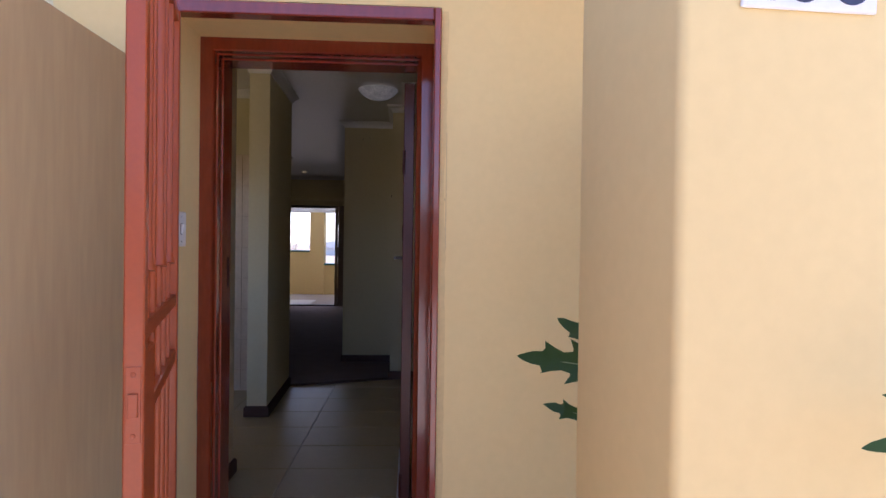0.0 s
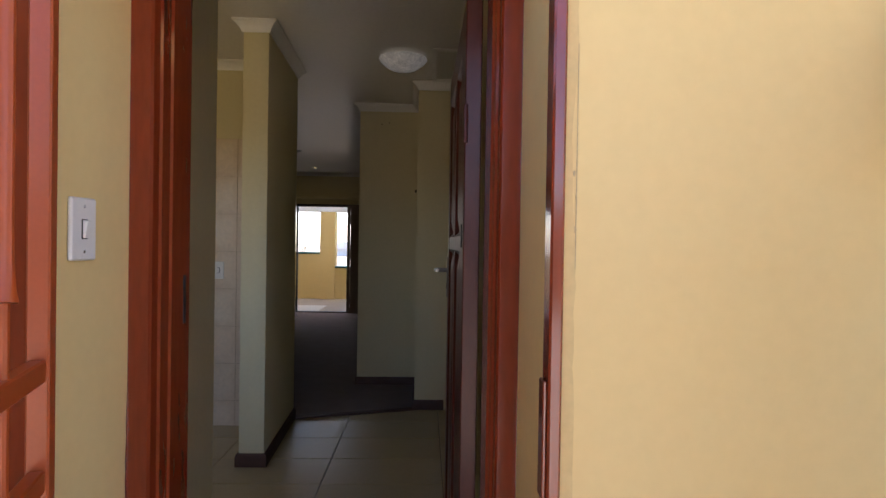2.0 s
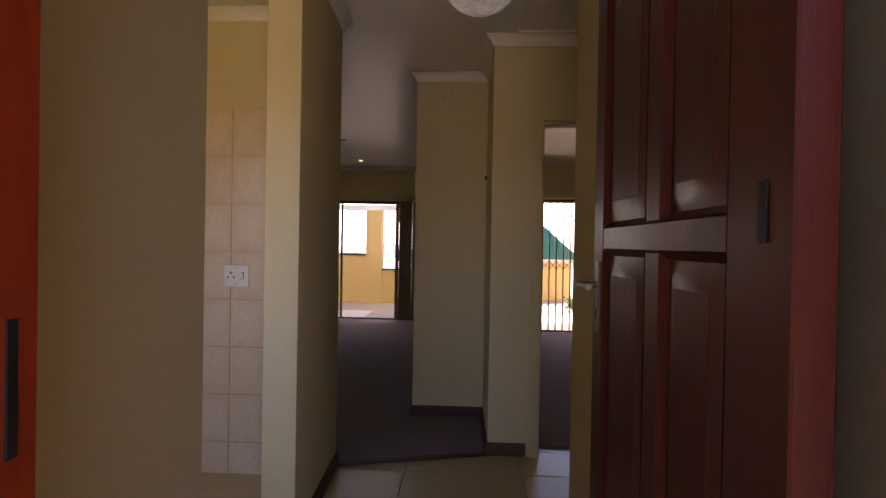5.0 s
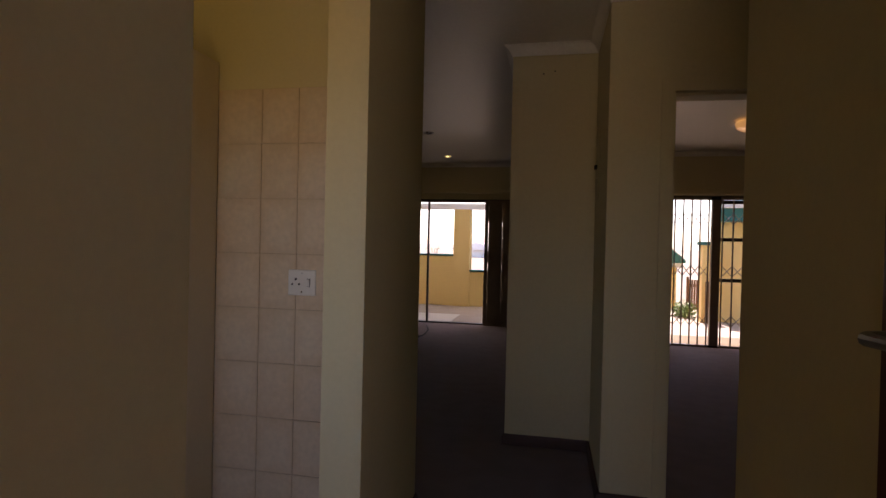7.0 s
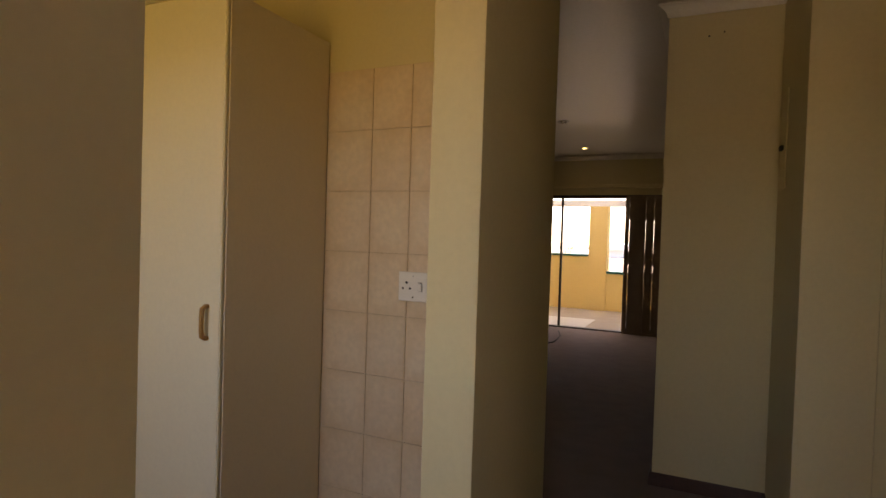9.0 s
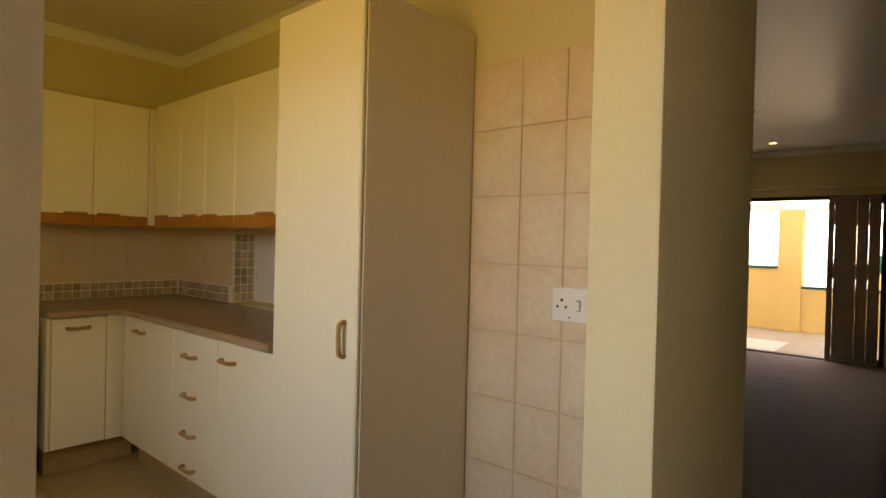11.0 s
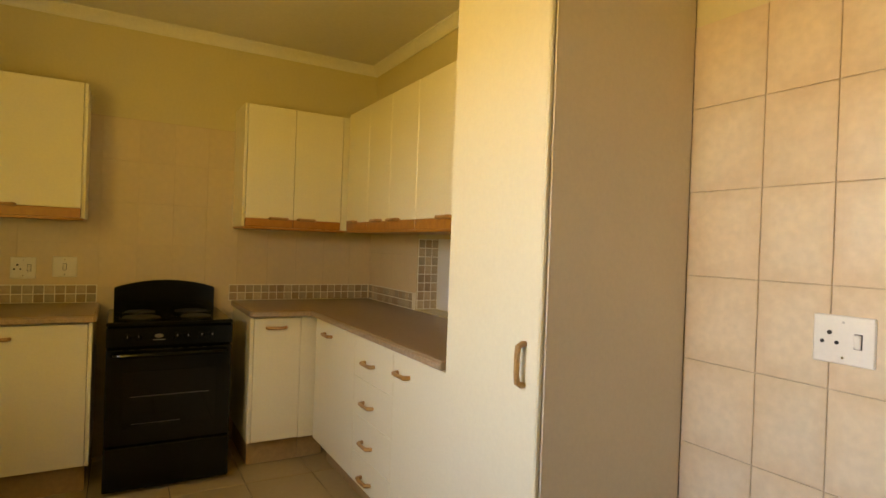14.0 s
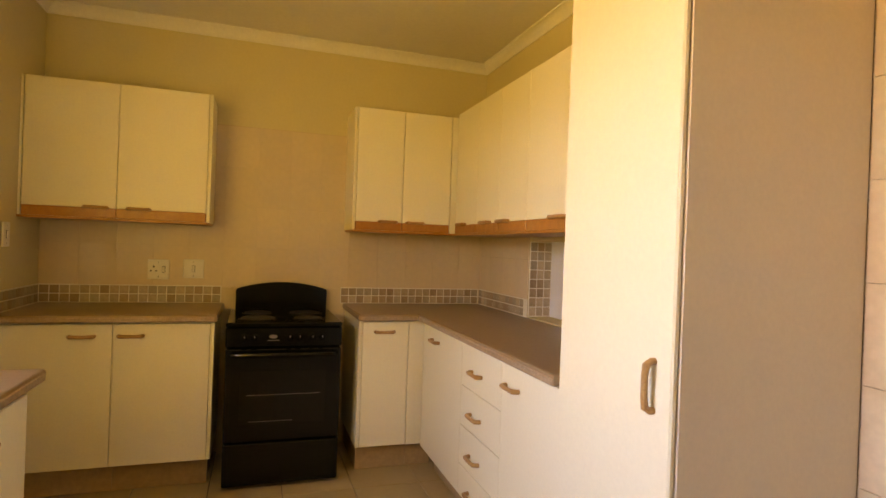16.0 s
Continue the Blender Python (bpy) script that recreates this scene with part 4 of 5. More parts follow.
# edge bands lighter than the top: window light on the fronts, put into colour
M_TOPEDGE = mat("window_lit_edge", (0.40, 0.29, 0.19), 0.35, var=0.2, scale=60, fine=240, bump=0.02, second=(0.26, 0.175, 0.10))
for top, strips in (("worktop", (((0.610, 5.556, 0.866), (0.6185, 5.8815, 0.889)), ((0.6185, 5.8815, 0.866), (2.134, 5.891, 0.889)))),
                    ("worktop.001", (((0.610, 3.876, 0.866), (0.6185, 4.815, 0.889)), ((0.02, 4.822, 0.866), (0.606, 4.8295, 0.889)))),
                    ("worktop.002", (((1.816, 4.446, 0.866), (3.54, 4.4535, 0.889)), ((1.8015, 3.88, 0.866), (1.81, 4.44, 0.889))))):
    for lo, hi in strips:
        part("edge_band", boxes((lo, hi), bevel=0.003), M_TOPEDGE, bpy.data.objects[top], "speckled front edge, window light painted in as a paler tone")


def tall_cupboard():
    ob = thing("tall_cupboard", pose(2.138, 6.493, 0), "tall cream pantry cupboard with one long door", "cupboard")
    w, d, h = 0.495, 0.572, 2.155
    part("carcass", boxes(((0.002, -d, 0.10), (w - 0.017, 0, h - 0.002))), M_CABSIDE, ob)
    part("side_panel", boxes(((w - 0.016, -d - 0.001, 0.004), (w, 0, h)), bevel=0.002), M_CABSIDE, ob, "beige board side of the cupboard")
    part("toe_kick", boxes(((0.002, -d + 0.06, 0.004), (w - 0.017, -0.05, 0.10))), M_KTILE, ob)
    f = part("door", boxes(((0.001, -d - 0.021, 0.11), (w - 0.003, -d - 0.002, h)), bevel=0.005), M_CAB, ob)
    part("handle", bow_handle(bmesh.new(), w - 0.062, -d - 0.021, 0.975, 0.115, True), M_HANDLE, f, "worn wooden bow handle")
    return ob


tall_cupboard()


def stove():
    """Free-standing cooker; x across, front towards -y."""
    w, d = 0.586, 0.60
    ob = thing("stove", pose(0.03, 4.870, 0, 0, 0, 90), "black enamel electric stove with four plates", "stove")
    part("body", boxes(((0.004, -d + 0.03, 0.02), (w - 0.004, 0, 0.838)), bevel=0.004), M_BLACK, ob)
    for x in (0.05, w - 0.05):
        for y in (-0.06, -d + 0.08):
            part("foot", lathe(bmesh.new(), [(0, 0.02), (0.018, 0.02), (0.018, 0), (0, 0)], 12, pose(x, y, 0.0)), M_BLACK, ob)
    part("hob", boxes(((0.0, -d, 0.838), (w, -0.005, 0.862)), bevel=0.006), M_BLACK, ob)
    bm = bmesh.new()
    arc = [(0.025, 0.858)] + [(0.025 + (w - 0.05) * k / 16, 0.990 + 0.045 * math.sin(math.pi * k / 16) ** 0.8) for k in range(17)] + [(w - 0.025, 0.858)]
    prism(bm, arc, 0.03, Matrix.Translation((0, -0.055, 0)))
    bmesh.ops.bevel(bm, geom=list(bm.edges), offset=0.005, segments=2, affect="EDGES")
    part("backguard", bm, M_BLACK, ob)
    for x, y, r in ((0.155, -0.19, 0.075), (0.42, -0.19, 0.088), (0.155, -0.43, 0.088), (0.42, -0.43, 0.075)):
        pl = part("hotplate", lathe(bmesh.new(), [(0, 0.008), (r * 0.28, 0.008), (r * 0.3, 0.006), (r * 0.9, 0.007), (r, 0.004), (r, 0)], 36, pose(x, y, 0.862)), M_IRON, ob)
        part("rim", lathe(bmesh.new(), [(r + 0.002, 0.0), (r + 0.012, 0.003), (r + 0.014, 0.001), (r + 0.014, -0.002)], 36, pose(x, y, 0.862)), M_BLACK, pl)
    fy = -d + 0.03
    pan = part("control_panel", boxes(((0.0, fy - 0.028, 0.735), (w, fy, 0.836)), bevel=0.005), M_BLACK, ob)
    for x in (0.090, 0.140, 0.315, 0.365, 0.430, 0.480):
        k = part("knob", lathe(bmesh.new(), [(0, 0.026), (0.011, 0.026), (0.013, 0.020), (0.014, 0.004), (0.018, 0.0)], 20, pose(x, fy - 0.028, 0.785, 90, 0, 0)), M_BLACK, pan)
        part("pointer", boxes(((x - 0.0015, fy - 0.0556, 0.787), (x + 0.0015, fy - 0.054, 0.797))), M_DULL, k)
        for j in range(5):
            a = radians(-30 + 60 * j)
            part("mark", boxes(((x + 0.023 * math.cos(a) - 0.001, fy - 0.0287, 0.785 + 0.020 * math.sin(a) - 0.001), (x + 0.023 * math.cos(a) + 0.001, fy - 0.028, 0.785 + 0.020 * math.sin(a) + 0.001))), M_IRON, pan)
    part("badge", lathe(bmesh.new(), [(0, 0.003), (0.013, 0.002), (0.015, 0)], 20, pose(0.232, fy - 0.028, 0.789, 90, 0, 0) @ Matrix.Diagonal((1.4, 0.7, 1, 1))), M_DULL, pan, "small oval metal badge")
    part("badge", boxes(((0.205, fy - 0.029, 0.768), (0.262, fy - 0.028, 0.772))), M_DULL, pan)
    dr = part("oven_door", boxes(((0.002, fy - 0.030, 0.248), (w - 0.002, fy - 0.002, 0.726)), bevel=0.005), M_BLACK, ob)
    part("window", boxes(((0.075, fy - 0.0325, 0.335), (w - 0.075, fy - 0.030, 0.615)), bevel=0.001), M_BGLASS, dr, "dark oven window glass")
    bm = bmesh.new()
    tube(bm, [(0.03, fy - 0.026, 0.700), (0.04, fy - 0.052, 0.700), (0.06, fy - 0.062, 0.700), (w - 0.06, fy - 0.062, 0.700), (w - 0.04, fy - 0.052, 0.700), (w - 0.03, fy - 0.026, 0.700)], 0.011, 10)
    part("handle", bm, M_BLACK, dr)
    part("shelf_bar", boxes(((0.11, fy - 0.0332, 0.488), (w - 0.11, fy - 0.0325, 0.490))), M_DULL, dr)
    part("shelf_bar", boxes(((0.12, fy - 0.0332, 0.352), (0.34, fy - 0.0325, 0.3536))), M_DULL, dr)
    part("drawer", boxes(((0.002, fy - 0.028, 0.022), (w - 0.002, fy - 0.002, 0.240)), bevel=0.006), M_BLACK, ob)
    return ob


stove()

# serving hatch: pale panel set back in the opening
structure("hatch_panel", boxes(((HX0, 6.64, HZ0), (HX1, 6.658, HZ1)), bevel=0.002), M_WALU, "pale grey-blue panel in the serving hatch", "panel")

# kitchen window in the south wall
kw = tagged(new("window_2"), "white framed kitchen window", "window", kind="structure")
part("frame", boxes(((KW0, 3.60, KZ0), (KW0 + 0.045, 3.65, KZ1)), ((KW1 - 0.045, 3.60, KZ0), (KW1, 3.65, KZ1)), ((KW0 + 0.045, 3.60, KZ0), (KW1 - 0.045, 3.65, KZ0 + 0.045)),
     ((KW0 + 0.045, 3.60, KZ1 - 0.045), (KW1 - 0.045, 3.65, KZ1)), ((2.33, 3.60, KZ0 + 0.045), (2.37, 3.65, KZ1 - 0.045)), bevel=0.003), M_WALU, kw)

# ---- patio, yard and distance ----
# paler floor colour that stands in for sunlight on the patio
M_SUNPATCH = mat("painted_sun_patch", (0.55, 0.52, 0.48), 0.7, var=0.06, scale=4, fine=60, bump=0.1)
M_SHEET = mat("translucent_roof_sheet", (0.80, 0.80, 0.80), 0.5, var=0.03, scale=2, fine=40, bump=0.02)
_nt = M_SHEET.node_tree
_tl, _mx = _nt.nodes.new("ShaderNodeBsdfTranslucent"), _nt.nodes.new("ShaderNodeMixShader")
_tl.inputs[0].default_value, _mx.inputs[0].default_value = (0.8, 0.8, 0.78, 1), 0.5
_nt.links.new(_nt.nodes["Principled BSDF"].outputs[0], _mx.inputs[1])
_nt.links.new(_tl.outputs[0], _mx.inputs[2])
_nt.links.new(_mx.outputs[0], _nt.nodes["Material Output"].inputs[0])
structure("wall_patio", boxes(((0.2, 15.6, -0.12), (2.14, 15.78, 1.025)), ((2.48, 15.6, -0.12), (4.9, 15.78, 0.705))), M_OUT, "yellow plastered patio parapet", "parapet")
structure("wall_patio_pillar", boxes(((2.14, 15.54, -0.12), (2.48, 15.86, 2.0))), M_OUT, "yellow plastered patio pillar", "pillar")
structure("trim_parapet_cap", boxes(((0.15, 15.57, 1.025), (2.14, 15.81, 1.066)), ((2.48, 15.57, 0.705), (4.9, 15.81, 0.748)), bevel=0.006), M_TEAL, "teal painted parapet coping", "coping")
structure("patio_beam", boxes(((0.2, 15.56, 2.0), (4.9, 15.8, 2.12)), bevel=0.006), M_WALU, "white painted patio beam", "beam")
structure("patio_roof", boxes(((0.2, 13.0, 2.34), (4.95, 14.45, 2.38)), ((0.2, 14.45, 2.33), (4.95, 14.80, 2.37)), ((0.2, 14.80, 2.32), (4.95, 16.7, 2.36))), M_SHEET, "white translucent patio roof sheeting", "roof")
# thin pale sheet in place of the patch of sun by the door
structure("patio_slab", boxes(((0.5, 13.02, -0.014), (2.55, 14.15, -0.006)), bevel=0.002), M_SUNPATCH, "sunlit patch on the patio floor, laid as a paler sheet", "floor patch")
for k in range(5):
    structure("patio_rafter", boxes(((0.2, 13.3 + 0.6 * k, 2.16 + 0.02 * (5 - k)), (4.9, 13.35 + 0.6 * k, 2.23 + 0.02 * (5 - k)))), M_WALU, "white painted patio rafter", "rafter")
structure("wall_patio_side", boxes(((0.2, 13.0, -0.12), (0.4, 15.6, 2.3)), ((4.8, 13.0, -0.12), (4.95, 15.6, 2.3))), M_OUT, "yellow plastered patio side wall", "wall")


M_FAR = mat("pale_far_roof", (0.70, 0.69, 0.68), 0.7, var=0.1, scale=1, fine=20, bump=0.1)


def far_house(x, y, w, d, h, rh, roof, label):
    ob = thing("house", pose(x, y, -0.12), label, "house", "distant houses")
    part("wall", boxes(((-w / 2, -d / 2, 0), (w / 2, d / 2, h))), M_FAR, ob)
    bm = bmesh.new()
    prism(bm, [(-w / 2 - 0.4, h), (w / 2 + 0.4, h), (w / 2 + 0.4, h + 0.15), (0, h + rh), (-w / 2 - 0.4, h + 0.15)], d + 0.8, Matrix.Translation((0, -d / 2 - 0.4, 0)))
    part("roof", bm, roof, ob)
    return ob


far_house(-3.6, 62, 4.2, 5, 0.75, 0.75, M_FAR, "distant house with a pale roof")

# neighbouring wing in the yard
nb = thing("neighbour_house", pose(7.09, 14.95, -0.12, 0, 0, -16), "yellow plastered house wing with a teal roof edge", "house")
part("wall", boxes(((0.0, 0.0, 0), (5.0, 3.0, 2.0))), M_OUT, nb)
part("fascia", boxes(((0.04, -0.35, 1.90), (5.3, 3.3, 2.18)), bevel=0.01), M_TEAL, nb)
bm = bmesh.new()
prism(bm, [(-0.35, 2.18), (3.3, 2.18), (3.3, 2.62), (3.2, 2.62)], 5.26, Matrix(((0, 1, 0, 0.04), (1, 0, 0, 0), (0, 0, 1, 0), (0, 0, 0, 1))))
part("roof", bm, M_TEAL, nb)
part("gutter", boxes(((0.0, -0.42, 2.13), (5.3, -0.351, 2.21)), bevel=0.012), M_WALU, nb, "white painted gutter")
wn1 = part("window", boxes(((0.75, -0.03, 0.95), (1.75, 0.0, 1.85)), bevel=0.004), M_WALU, nb)
part("pane", boxes(((0.80, -0.036, 1.0), (1.70, -0.03, 1.80))), M_DGLASS, wn1)
ob = thing("outbuilding", pose(5.1, 17.0, -0.12), "low yellow plastered outbuilding with a teal metal roof", "house")
part("wall", boxes(((-1.75, 0, 0), (1.71, 4.0, 1.0))), M_OUT, ob)
part("fascia", boxes(((-1.9, -0.2, 1.0), (1.80, 4.2, 1.10)), bevel=0.005), M_WALU, ob, "white painted eaves board")
rf = part("roof", prism(bmesh.new(), [(-1.95, 1.10), (1.84, 1.10), (1.84, 1.16), (0.0, 2.78), (-1.95, 1.16)], 4.5, Matrix.Translation((0, -0.25, 0))), M_TEAL, ob)
structure("wall_yard_pier", boxes(((6.78, 14.65, -0.12), (7.04, 14.9, 1.36))), M_OUT, "yellow plastered yard pier", "pier")
M_BROWNWOOD = mat("weathered_brown_wood", (0.16, 0.075, 0.035), 0.7, var=0.18, scale=6, fine=60, bump=0.15, stretch=(1, 1, 0.2))
gate = thing("garden_gate", pose(7.07, 17.0, -0.12), "low brown slatted wooden garden gate", "gate")
for k in range(4):
    part("slat", boxes(((0.05 * k, 0.0, 0.06), (0.05 * k + 0.040, 0.02, 0.74)), bevel=0.003), M_BROWNWOOD, gate)
for z in (0.16, 0.58):
    part("rail", boxes(((0.0, 0.02, z), (0.19, 0.045, z + 0.06)), bevel=0.003), M_BROWNWOOD, gate)
for x in (-0.045, 0.19):
    part("post", boxes(((x, 0.0, 0.0), (x + 0.045, 0.045, 0.80)), bevel=0.004), M_BROWNWOOD, gate)
post = thing("fence_post", pose(6.865, 14.62, -0.12), "brown wooden post against the yard pier", "post")
part("shaft", boxes(((-0.03, -0.025, 0.1), (0.03, 0.025, 0.84)), bevel=0.004), M_BROWNWOOD, post)
part("foot", boxes(((-0.045, -0.03, 0.0), (0.045, 0.028, 0.1)), bevel=0.004), M_BROWNWOOD, post)
structure("trim_yard_cap", boxes(((6.74, 14.61, 1.36), (7.045, 14.92, 1.42))), M_TEAL, "teal painted coping on the yard wall", "coping")


# ---- plants ----
def leaf_mesh(bm, m, size, lobes=7, seed=0, skip=0):
    """A deeply lobed papaya blade round its stalk: each lobe is a folded, toothed blade of its own width."""
    rnd = random.Random(seed)
    for k in range(skip, lobes):
        a = radians(-88 + 176 * k / (lobes - 1))
        length = size * (1.0 - 0.62 * abs(k - (lobes - 1) / 2) / ((lobes - 1) / 2)) * rnd.uniform(0.93, 1.05)
        rot = Matrix.Rotation(-a, 4, "Z")
        prof = [(0.0, 0.05, 0), (0.12, 0.075, 0), (0.24, 0.10, 0), (0.34, 0.135, 0.01), (0.42, 0.20, 0.05), (0.47, 0.27, 0.12), (0.50, 0.19, 0.05), (0.55, 0.125, 0.0), (0.62, 0.115, 0), (0.68, 0.15, 0.03), (0.72, 0.20, 0.09), (0.75, 0.14, 0.03), (0.80, 0.095, 0), (0.87, 0.085, 0), (0.94, 0.055, 0), (0.98, 0.025, 0), (1.0, 0.005, 0)]
        mids, ls, rs = [], [], []
        for t, wd, jg in prof:
            droop = -0.30 * t * t * size
            y = t * length
            wl, wr = 0.72 * wd * length * rnd.uniform(0.8, 1.1), 0.72 * wd * length * rnd.uniform(0.8, 1.1)
            jag = jg * length * rnd.uniform(0.7, 1.2)
            mids.append(bm.verts.new(m @ rot @ Vector((0, y, droop))))
            ls.append(bm.verts.new(m @ rot @ Vector((-wl, y + jag, droop + 0.22 * wl))))
            rs.append(bm.verts.new(m @ rot @ Vector((wr, y + jag, droop + 0.22 * wr))))
        for i in range(len(prof) - 1):
            bm.faces.new((mids[i], mids[i + 1], ls[i + 1], ls[i]))
            bm.faces.new((mids[i], rs[i], rs[i + 1], mids[i + 1]))
    return bm


def vein_mesh(bm, m, size, lobes=7, skip=0):
    for k in range(skip, lobes):
        a = radians(-88 + 176 * k / (lobes - 1))
        length = size * (1.0 - 0.62 * abs(k - (lobes - 1) / 2) / ((lobes - 1) / 2)) * 0.9
        rot = Matrix.Rotation(-a, 4, "Z")
        tube(bm, [m @ rot @ Vector((0, t * length, -0.30 * t * t * size + 0.004)) for t in (0, 0.3, 0.6, 0.95)], [0.0026, 0.0022, 0.0016, 0.0006], 5)
    return bm


def facing(pos, way, normal):
    """Pose of a leaf: its middle lobe along way, its face towards normal."""
    y = Vector(way).normalized()
    z = (Vector(normal) - y * Vector(normal).dot(y)).normalized()
    x = y.cross(z)
    return Matrix(((x.x, y.x, z.x, pos[0]), (x.y, y.y, z.y, pos[1]), (x.z, y.z, z.z, pos[2]), (0, 0, 0, 1)))


def papaya_plant(x0, y0, top, leaves, label):
    ob = thing("papaya_plant", pose(x0, y0, -0.12), label, "plant", "papaya plants")
    bm = bmesh.new()
    tube(bm, [(0, 0, 0), (0.01, 0.0, top * 0.35), (-0.01, 0.01, top * 0.7), (0, 0, top)], [0.035, 0.03, 0.026, 0.018], 12)
    part("stem", bm, M_STEM, ob)
    for k, (pos, way, normal, size, *few) in enumerate(leaves):
        lobes = few[0] if few else 7
        skip = few[1] if len(few) > 1 else 0
        pos = (pos[0] - x0, pos[1] - y0, pos[2] + 0.12)
        m = facing(pos, way, normal)
        lf = part("leaf", leaf_mesh(bmesh.new(), m, size, lobes, seed=k + int(x0 * 10), skip=skip), M_LEAF, ob, angle=80)
        part("vein", vein_mesh(bmesh.new(), m, size, lobes, skip), M_VEIN, lf)
        bm = bmesh.new()
        z = min(pos[2] * 0.9, top - 0.05)
        tube(bm, [(0, 0, z), (pos[0] * 0.45, pos[1] * 0.45, (z + pos[2]) / 2 + 0.04), pos], [0.006, 0.005, 0.004], 7)
        part("leaf_stalk", bm, M_STEM, ob)
    return ob


papaya_plant(5.56, 3.06, 1.55, [
    ((5.284, 2.935, 0.976), (-1, 0.22, 0.15), (0.15, -1.0, 0.25), 0.32, 7, 3), ((5.465, 3.07, 1.355), (-1, 0.15, 0.44), (0.3, -0.7, 0.8), 0.285),
    ((5.22, 2.93, 0.855), (-0.95, -0.2, 0.36), (0.1, -1.0, 0.3), 0.175, 3), ((5.50, 3.02, 1.265), (-1, 0.1, 0.36), (0.3, -0.7, 0.8), 0.25), ((5.78, 2.95, 1.10), (0.8, -0.3, 0), (0, -0.3, 1), 0.30),
    ((5.62, 2.86, 1.45), (0.2, -0.9, -0.1), (0, -0.3, 1), 0.28), ((5.62, 3.20, 1.58), (0.3, 0.4, 0.2), (0, -0.2, 1), 0.2),
    ((5.40, 3.0, 0.62), (-0.8, -0.3, -0.4), (-0.1, -0.7, 0.7), 0.2)], "young papaya plant with large lobed green leaves")
papaya_plant(5.72, 2.1, 1.2, [
    ((5.425, 2.18, 1.085), (-0.9, 0.1, 0.0), (0, -0.8, 0.6), 0.17), ((5.85, 2.0, 1.2), (0.7, -0.5, 0.1), (0, -0.2, 1), 0.25), ((5.70, 2.25, 0.8), (0.4, 0.6, -0.2), (0, -0.3, 1), 0.22)],
    "small papaya plant in front of the pier")

# pot plant blades showing over the parapet
ag = thing("garden_plant", pose(1.55, 16.3, -0.12), "dark spiky garden plant behind the parapet", "plant")
rnd = random.Random(8)
for k in range(7):
    bm = bmesh.new()
    a, r = rnd.uniform(0, 6.3), rnd.uniform(0.08, 0.2)
    tube(bm, [(0, 0, 0), (0.3 * r * math.cos(a), 0.3 * r * math.sin(a), 0.9), (r * math.cos(a), r * math.sin(a), 1.28 + rnd.uniform(0, 0.08)), (1.5 * r * math.cos(a), 1.5 * r * math.sin(a), 1.26)], [0.02, 0.018, 0.012, 0.003], 6, 0.4)
    part("blade", bm, M_LEAF, ag)

rnd = random.Random(5)
for bx, by, s in ((6.68, 15.25, 0.22), (6.60, 15.5, 0.20)):
    bush = thing("bush", pose(bx, by, -0.12), "sunlit green garden bush by the yard wall", "plant", "yard bushes")
    bm = bmesh.new()
    for k in range(5):
        tube(bm, [(0, 0, 0), (rnd.uniform(-0.2, 0.2) * s, rnd.uniform(-0.2, 0.2) * s, s), (rnd.uniform(-0.6, 0.6) * s, rnd.uniform(-0.6, 0.6) * s, 1.6 * s)], [0.014, 0.01, 0.004], 6)
    part("stem", bm, M_STEM, bush)
    bm = bmesh.new()
    for k in range(320):
        c = Vector((rnd.gauss(0, 0.4) * s, rnd.gauss(0, 0.4) * s, abs(rnd.gauss(1.0, 0.45)) * s))
        q = Matrix.Translation(c) @ Euler((rnd.uniform(-1, 1), rnd.uniform(-1, 1), rnd.uniform(0, 6.3))).to_matrix().to_4x4()
        l = rnd.uniform(0.04, 0.08)
        vs = [bm.verts.new(q @ Vector(p)) for p in ((0, 0, 0), (-0.3 * l, 0.5 * l, 0.1 * l), (0, l, -0.1 * l), (0.3 * l, 0.5 * l, 0.1 * l))]
        bm.faces.new(vs[:3])
        bm.faces.new((vs[0], vs[2], vs[3]))
    part("leaves", bm, M_BUSH, bush)


# ---- tiles ----
TILES = {}


def tile_mesh(w, h, t, material, c=0.002):
    """A flat piece centred on its foot, chamfered on top; alike pieces share one mesh."""
    key = (round(w, 3), round(h, 3), material.name)
    if key not in TILES:
        bm = bmesh.new()
        a = [bm.verts.new((sx * w / 2, sy * h / 2, 0)) for sx, sy in ((-1, -1), (1, -1), (1, 1), (-1, 1))]
        b = [bm.verts.new((sx * w / 2, sy * h / 2, t - c)) for sx, sy in ((-1, -1), (1, -1), (1, 1), (-1, 1))]
        d = [bm.verts.new((sx * (w / 2 - c), sy * (h / 2 - c), t)) for sx, sy in ((-1, -1), (1, -1), (1, 1), (-1, 1))]
        for p, q in ((a, b), (b, d)):
            for i in range(4):
                bm.faces.new((p[i], p[(i + 1) % 4], q[(i + 1) % 4], q[i]))
        bm.faces.new(d)
        TILES[key] = solid(bm, "tile", material, 20)
    return TILES[key]


def lay(name, m, w, h, t, material, parent, c=0.002):
    ob = new(name, tile_mesh(w, h, t, material, c))
    ob.parent = parent
    ob.matrix_world = m
    return ob


rnd = random.Random(3)
floor = bpy.data.objects["floor"]
TX, TY = 0.66, 0.36
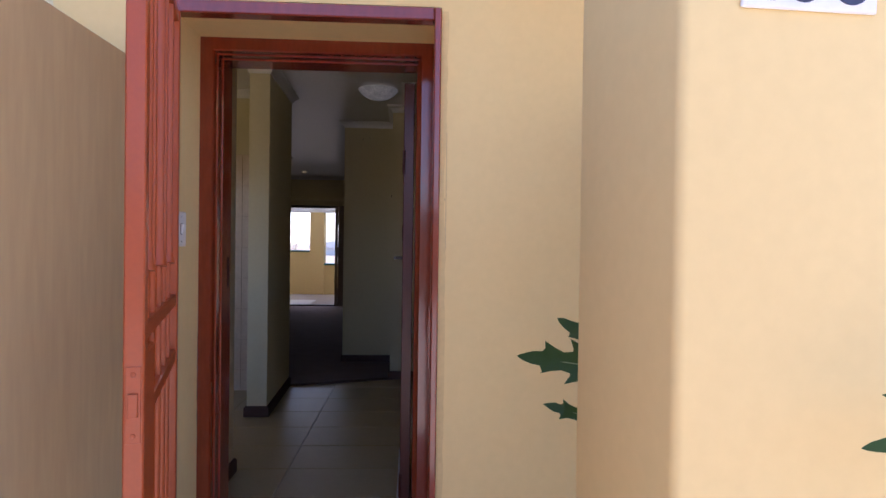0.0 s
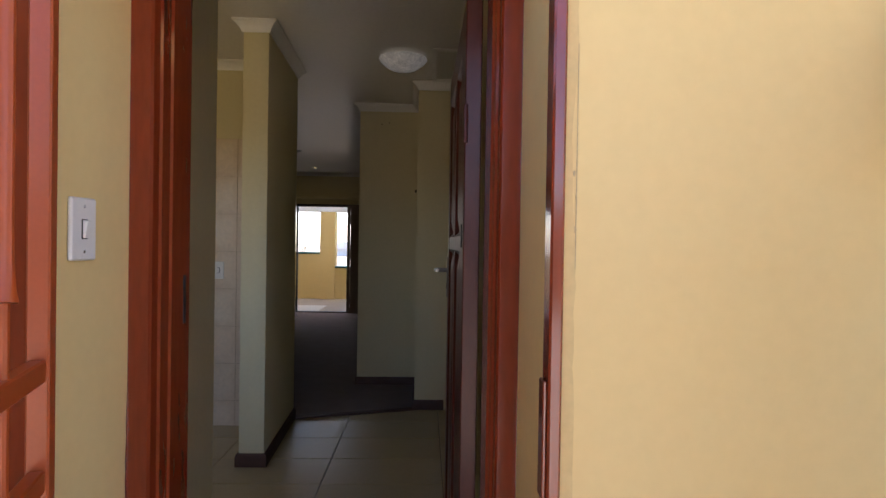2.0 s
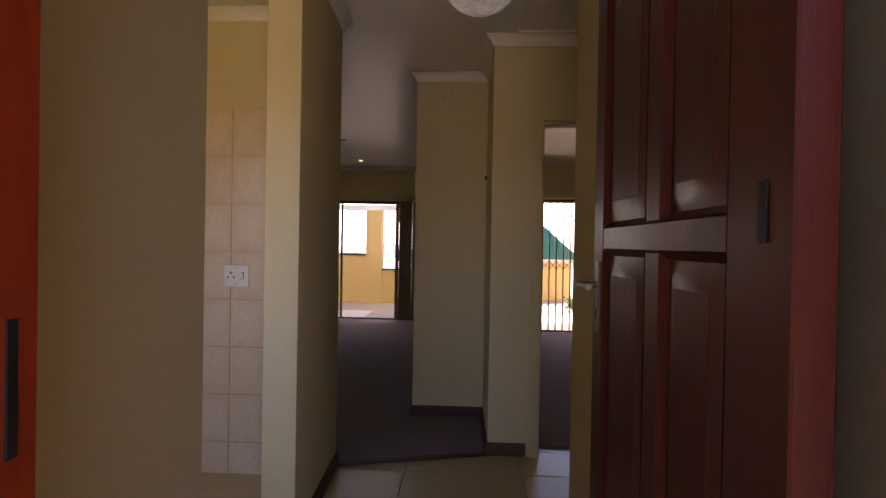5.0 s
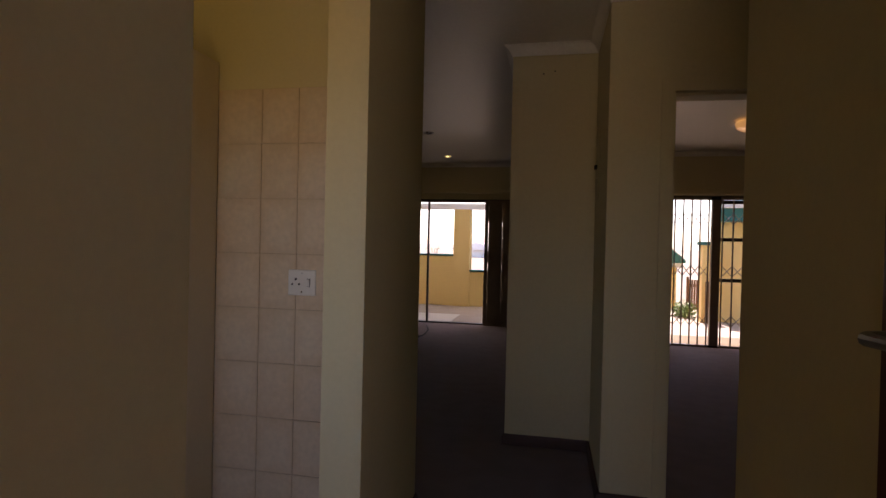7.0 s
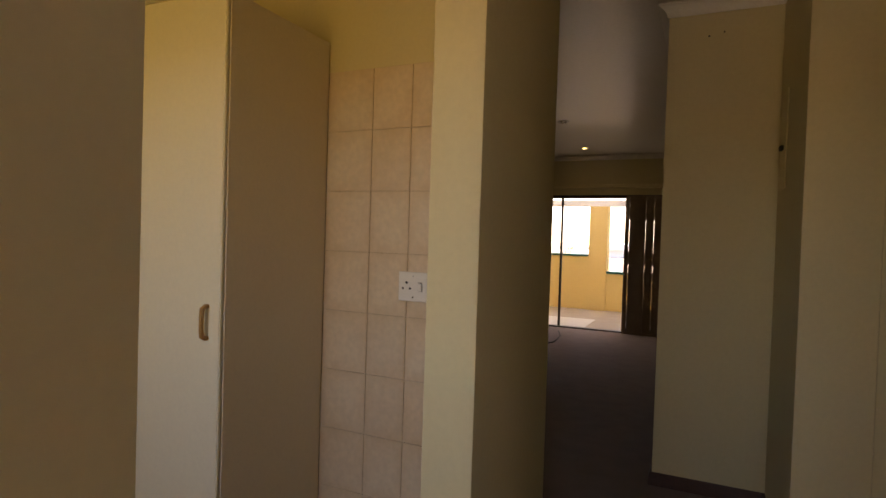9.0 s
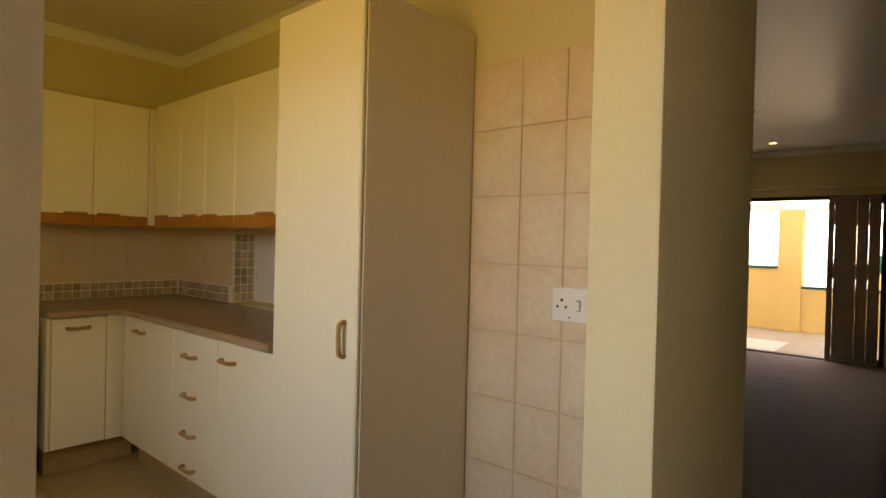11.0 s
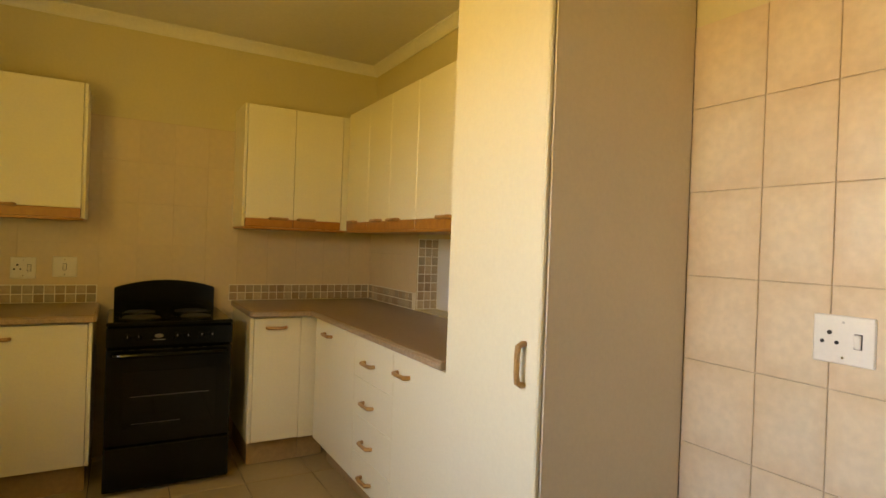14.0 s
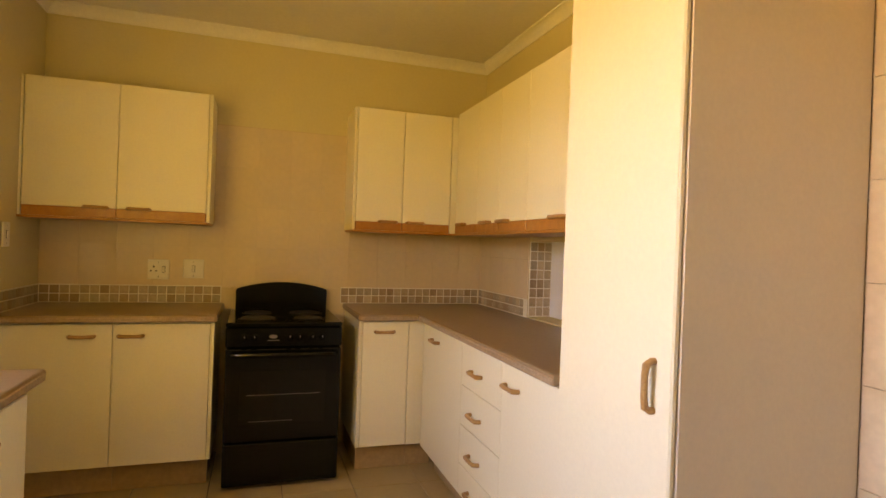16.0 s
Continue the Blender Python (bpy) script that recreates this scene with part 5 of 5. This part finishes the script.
for i in range(-7, 4):
    for j in range(-6, 5):
        x0, x1 = 4.03 + i * TX, 4.03 + (i + 1) * TX
        y0, y1 = 5.53 + j * TY, 5.53 + (j + 1) * TY
        x0, x1, y0, y1 = max(x0, 0.0), min(x1, 6.0), max(y0, 3.9), min(y1, 7.045)
        if x1 - x0 < 0.05 or y1 - y0 < 0.05 or (x0 > 4.7 and y1 < 5.8) or (x1 < 3.5 and y0 > 6.5):
            continue
        lay("floor_tile", pose((x0 + x1) / 2, (y0 + y1) / 2, -0.0085 + rnd.uniform(-0.0003, 0.0003)), x1 - x0 - 0.004, y1 - y0 - 0.004, 0.0085, M_FTILE, floor)

# wall tiles: rows and columns on the two kitchen walls
north, west = bpy.data.objects["wall_kitchen_north"], bpy.data.objects["wall_kitchen_west"]
TH, TW = 0.2635, 0.19
back = bmesh.new()
box(back, (2.62, 6.4972, 0.0), (3.515, 6.5, 2.022))
box(back, (0.0, 6.4972, 0.90), (HX0, 6.5, 1.40))
part("grout_bed", back, M_NGROUT, north)
back = bmesh.new()
box(back, (0.0, 3.857, 0.0), (0.0028, 6.4972, 1.98))
part("grout_bed", back, M_SGROUT, west)
for i in range(5):
    for j in range(8):
        z = -0.0865 + j * TH
        x0, x = 2.636 if i == 0 else 2.678 + i * TW, 2.678 + i * TW
        lay("wall_tile", pose((x0 + x + TW) / 2, 6.4972 + rnd.uniform(-0.0004, 0.0002), z + TH / 2, 90, 0, 0), x + TW - x0 - 0.0019, TH - 0.0019, 0.005, M_WTILE, north, 0.0012)
for i in range(5):
    for j in range(4, 6):
        z = -0.0865 + j * TH
        x0, x1 = 0.006 + i * TW, min(0.006 + (i + 1) * TW, HX0)
        if x1 - x0 > 0.03:
            z0 = max(z, 1.005)
            lay("wall_tile", pose((x0 + x1) / 2, 6.4972, (z0 + z + TH) / 2, 90, 0, 0), x1 - x0 - 0.0018, z + TH - z0 - 0.0018, 0.005, M_STILE, north, 0.0012)
for i in range(15):
    for j in range(0, 8):
        z = 0.0105 + j * 0.2455
        y0, y1 = 3.862 + i * TW, min(3.862 + (i + 1) * TW, 6.49)
        if z + 0.2455 < 0.87 and not (4.75 < y0 and y1 < 5.65):
            continue
        lay("wall_tile", pose(0.0028 + rnd.uniform(-0.0003, 0.0003), (y0 + y1) / 2, z + 0.12275, 90, 0, 90), y1 - y0 - 0.0012, 0.2455 - 0.0012, 0.005, M_STILE, west, 0.0004)

# mosaic splashback
MS = 0.0495


def mosaic(m, parent, w=MS, h=MS):
    lay("mosaic_piece", m @ pose(0, 0, rnd.uniform(-0.0006, 0.0006)), w - 0.005, h - 0.005, 0.0022, M_MOS[rnd.randrange(3)], parent, 0.001)


for y0, y1 in ((3.866, 4.806), (5.53, 6.48)):
    n = round((y1 - y0) / MS)
    step = (y1 - y0) / n
    part("mosaic_bed", boxes(((0.0028, y0 - 0.002, 0.897), (0.0095, y1 + 0.004, 1.003))), M_WGROUT, west)
    for k in range(n):
        for r in (0, 1):
            mosaic(pose(0.0095, y0 + step * (k + 0.5), 0.900 + MS * (r + 0.5), 90, 0, 90), west, step)
part("mosaic_bed", boxes(((0.01, 6.4905, 0.897), (HX0, 6.4972, 1.003))), M_WGROUT, north)
for k in range(int((HX0 - 0.01) / MS)):
    for r in (0, 1):
        mosaic(pose(0.012 + MS * (k + 0.5), 6.4905, 0.900 + MS * (r + 0.5), 90, 0, 0), north)
part("mosaic_bed", boxes(((HX0, 6.502, 0.9025), (HX0 + 0.006, 6.64, 1.336))), M_WGROUT, north)
for k in range(3):
    for r in range(8):
        mosaic(pose(HX0 + 0.006, 6.503 + 0.0455 * (k + 0.5), 0.905 + 0.0535 * (r + 0.5), 90, 0, 90), north, 0.0455, 0.0535)
south = bpy.data.objects["wall_kitchen_south"]
part("mosaic_bed", boxes(((0.01, 3.857, 0.897), (0.62, 3.8635, 1.003))), M_WGROUT, south)
for k in range(12):
    for r in (0, 1):
        mosaic(pose(0.015 + MS * (k + 0.5), 3.8635, 0.900 + MS * (r + 0.5), 90, 0, 180), south)
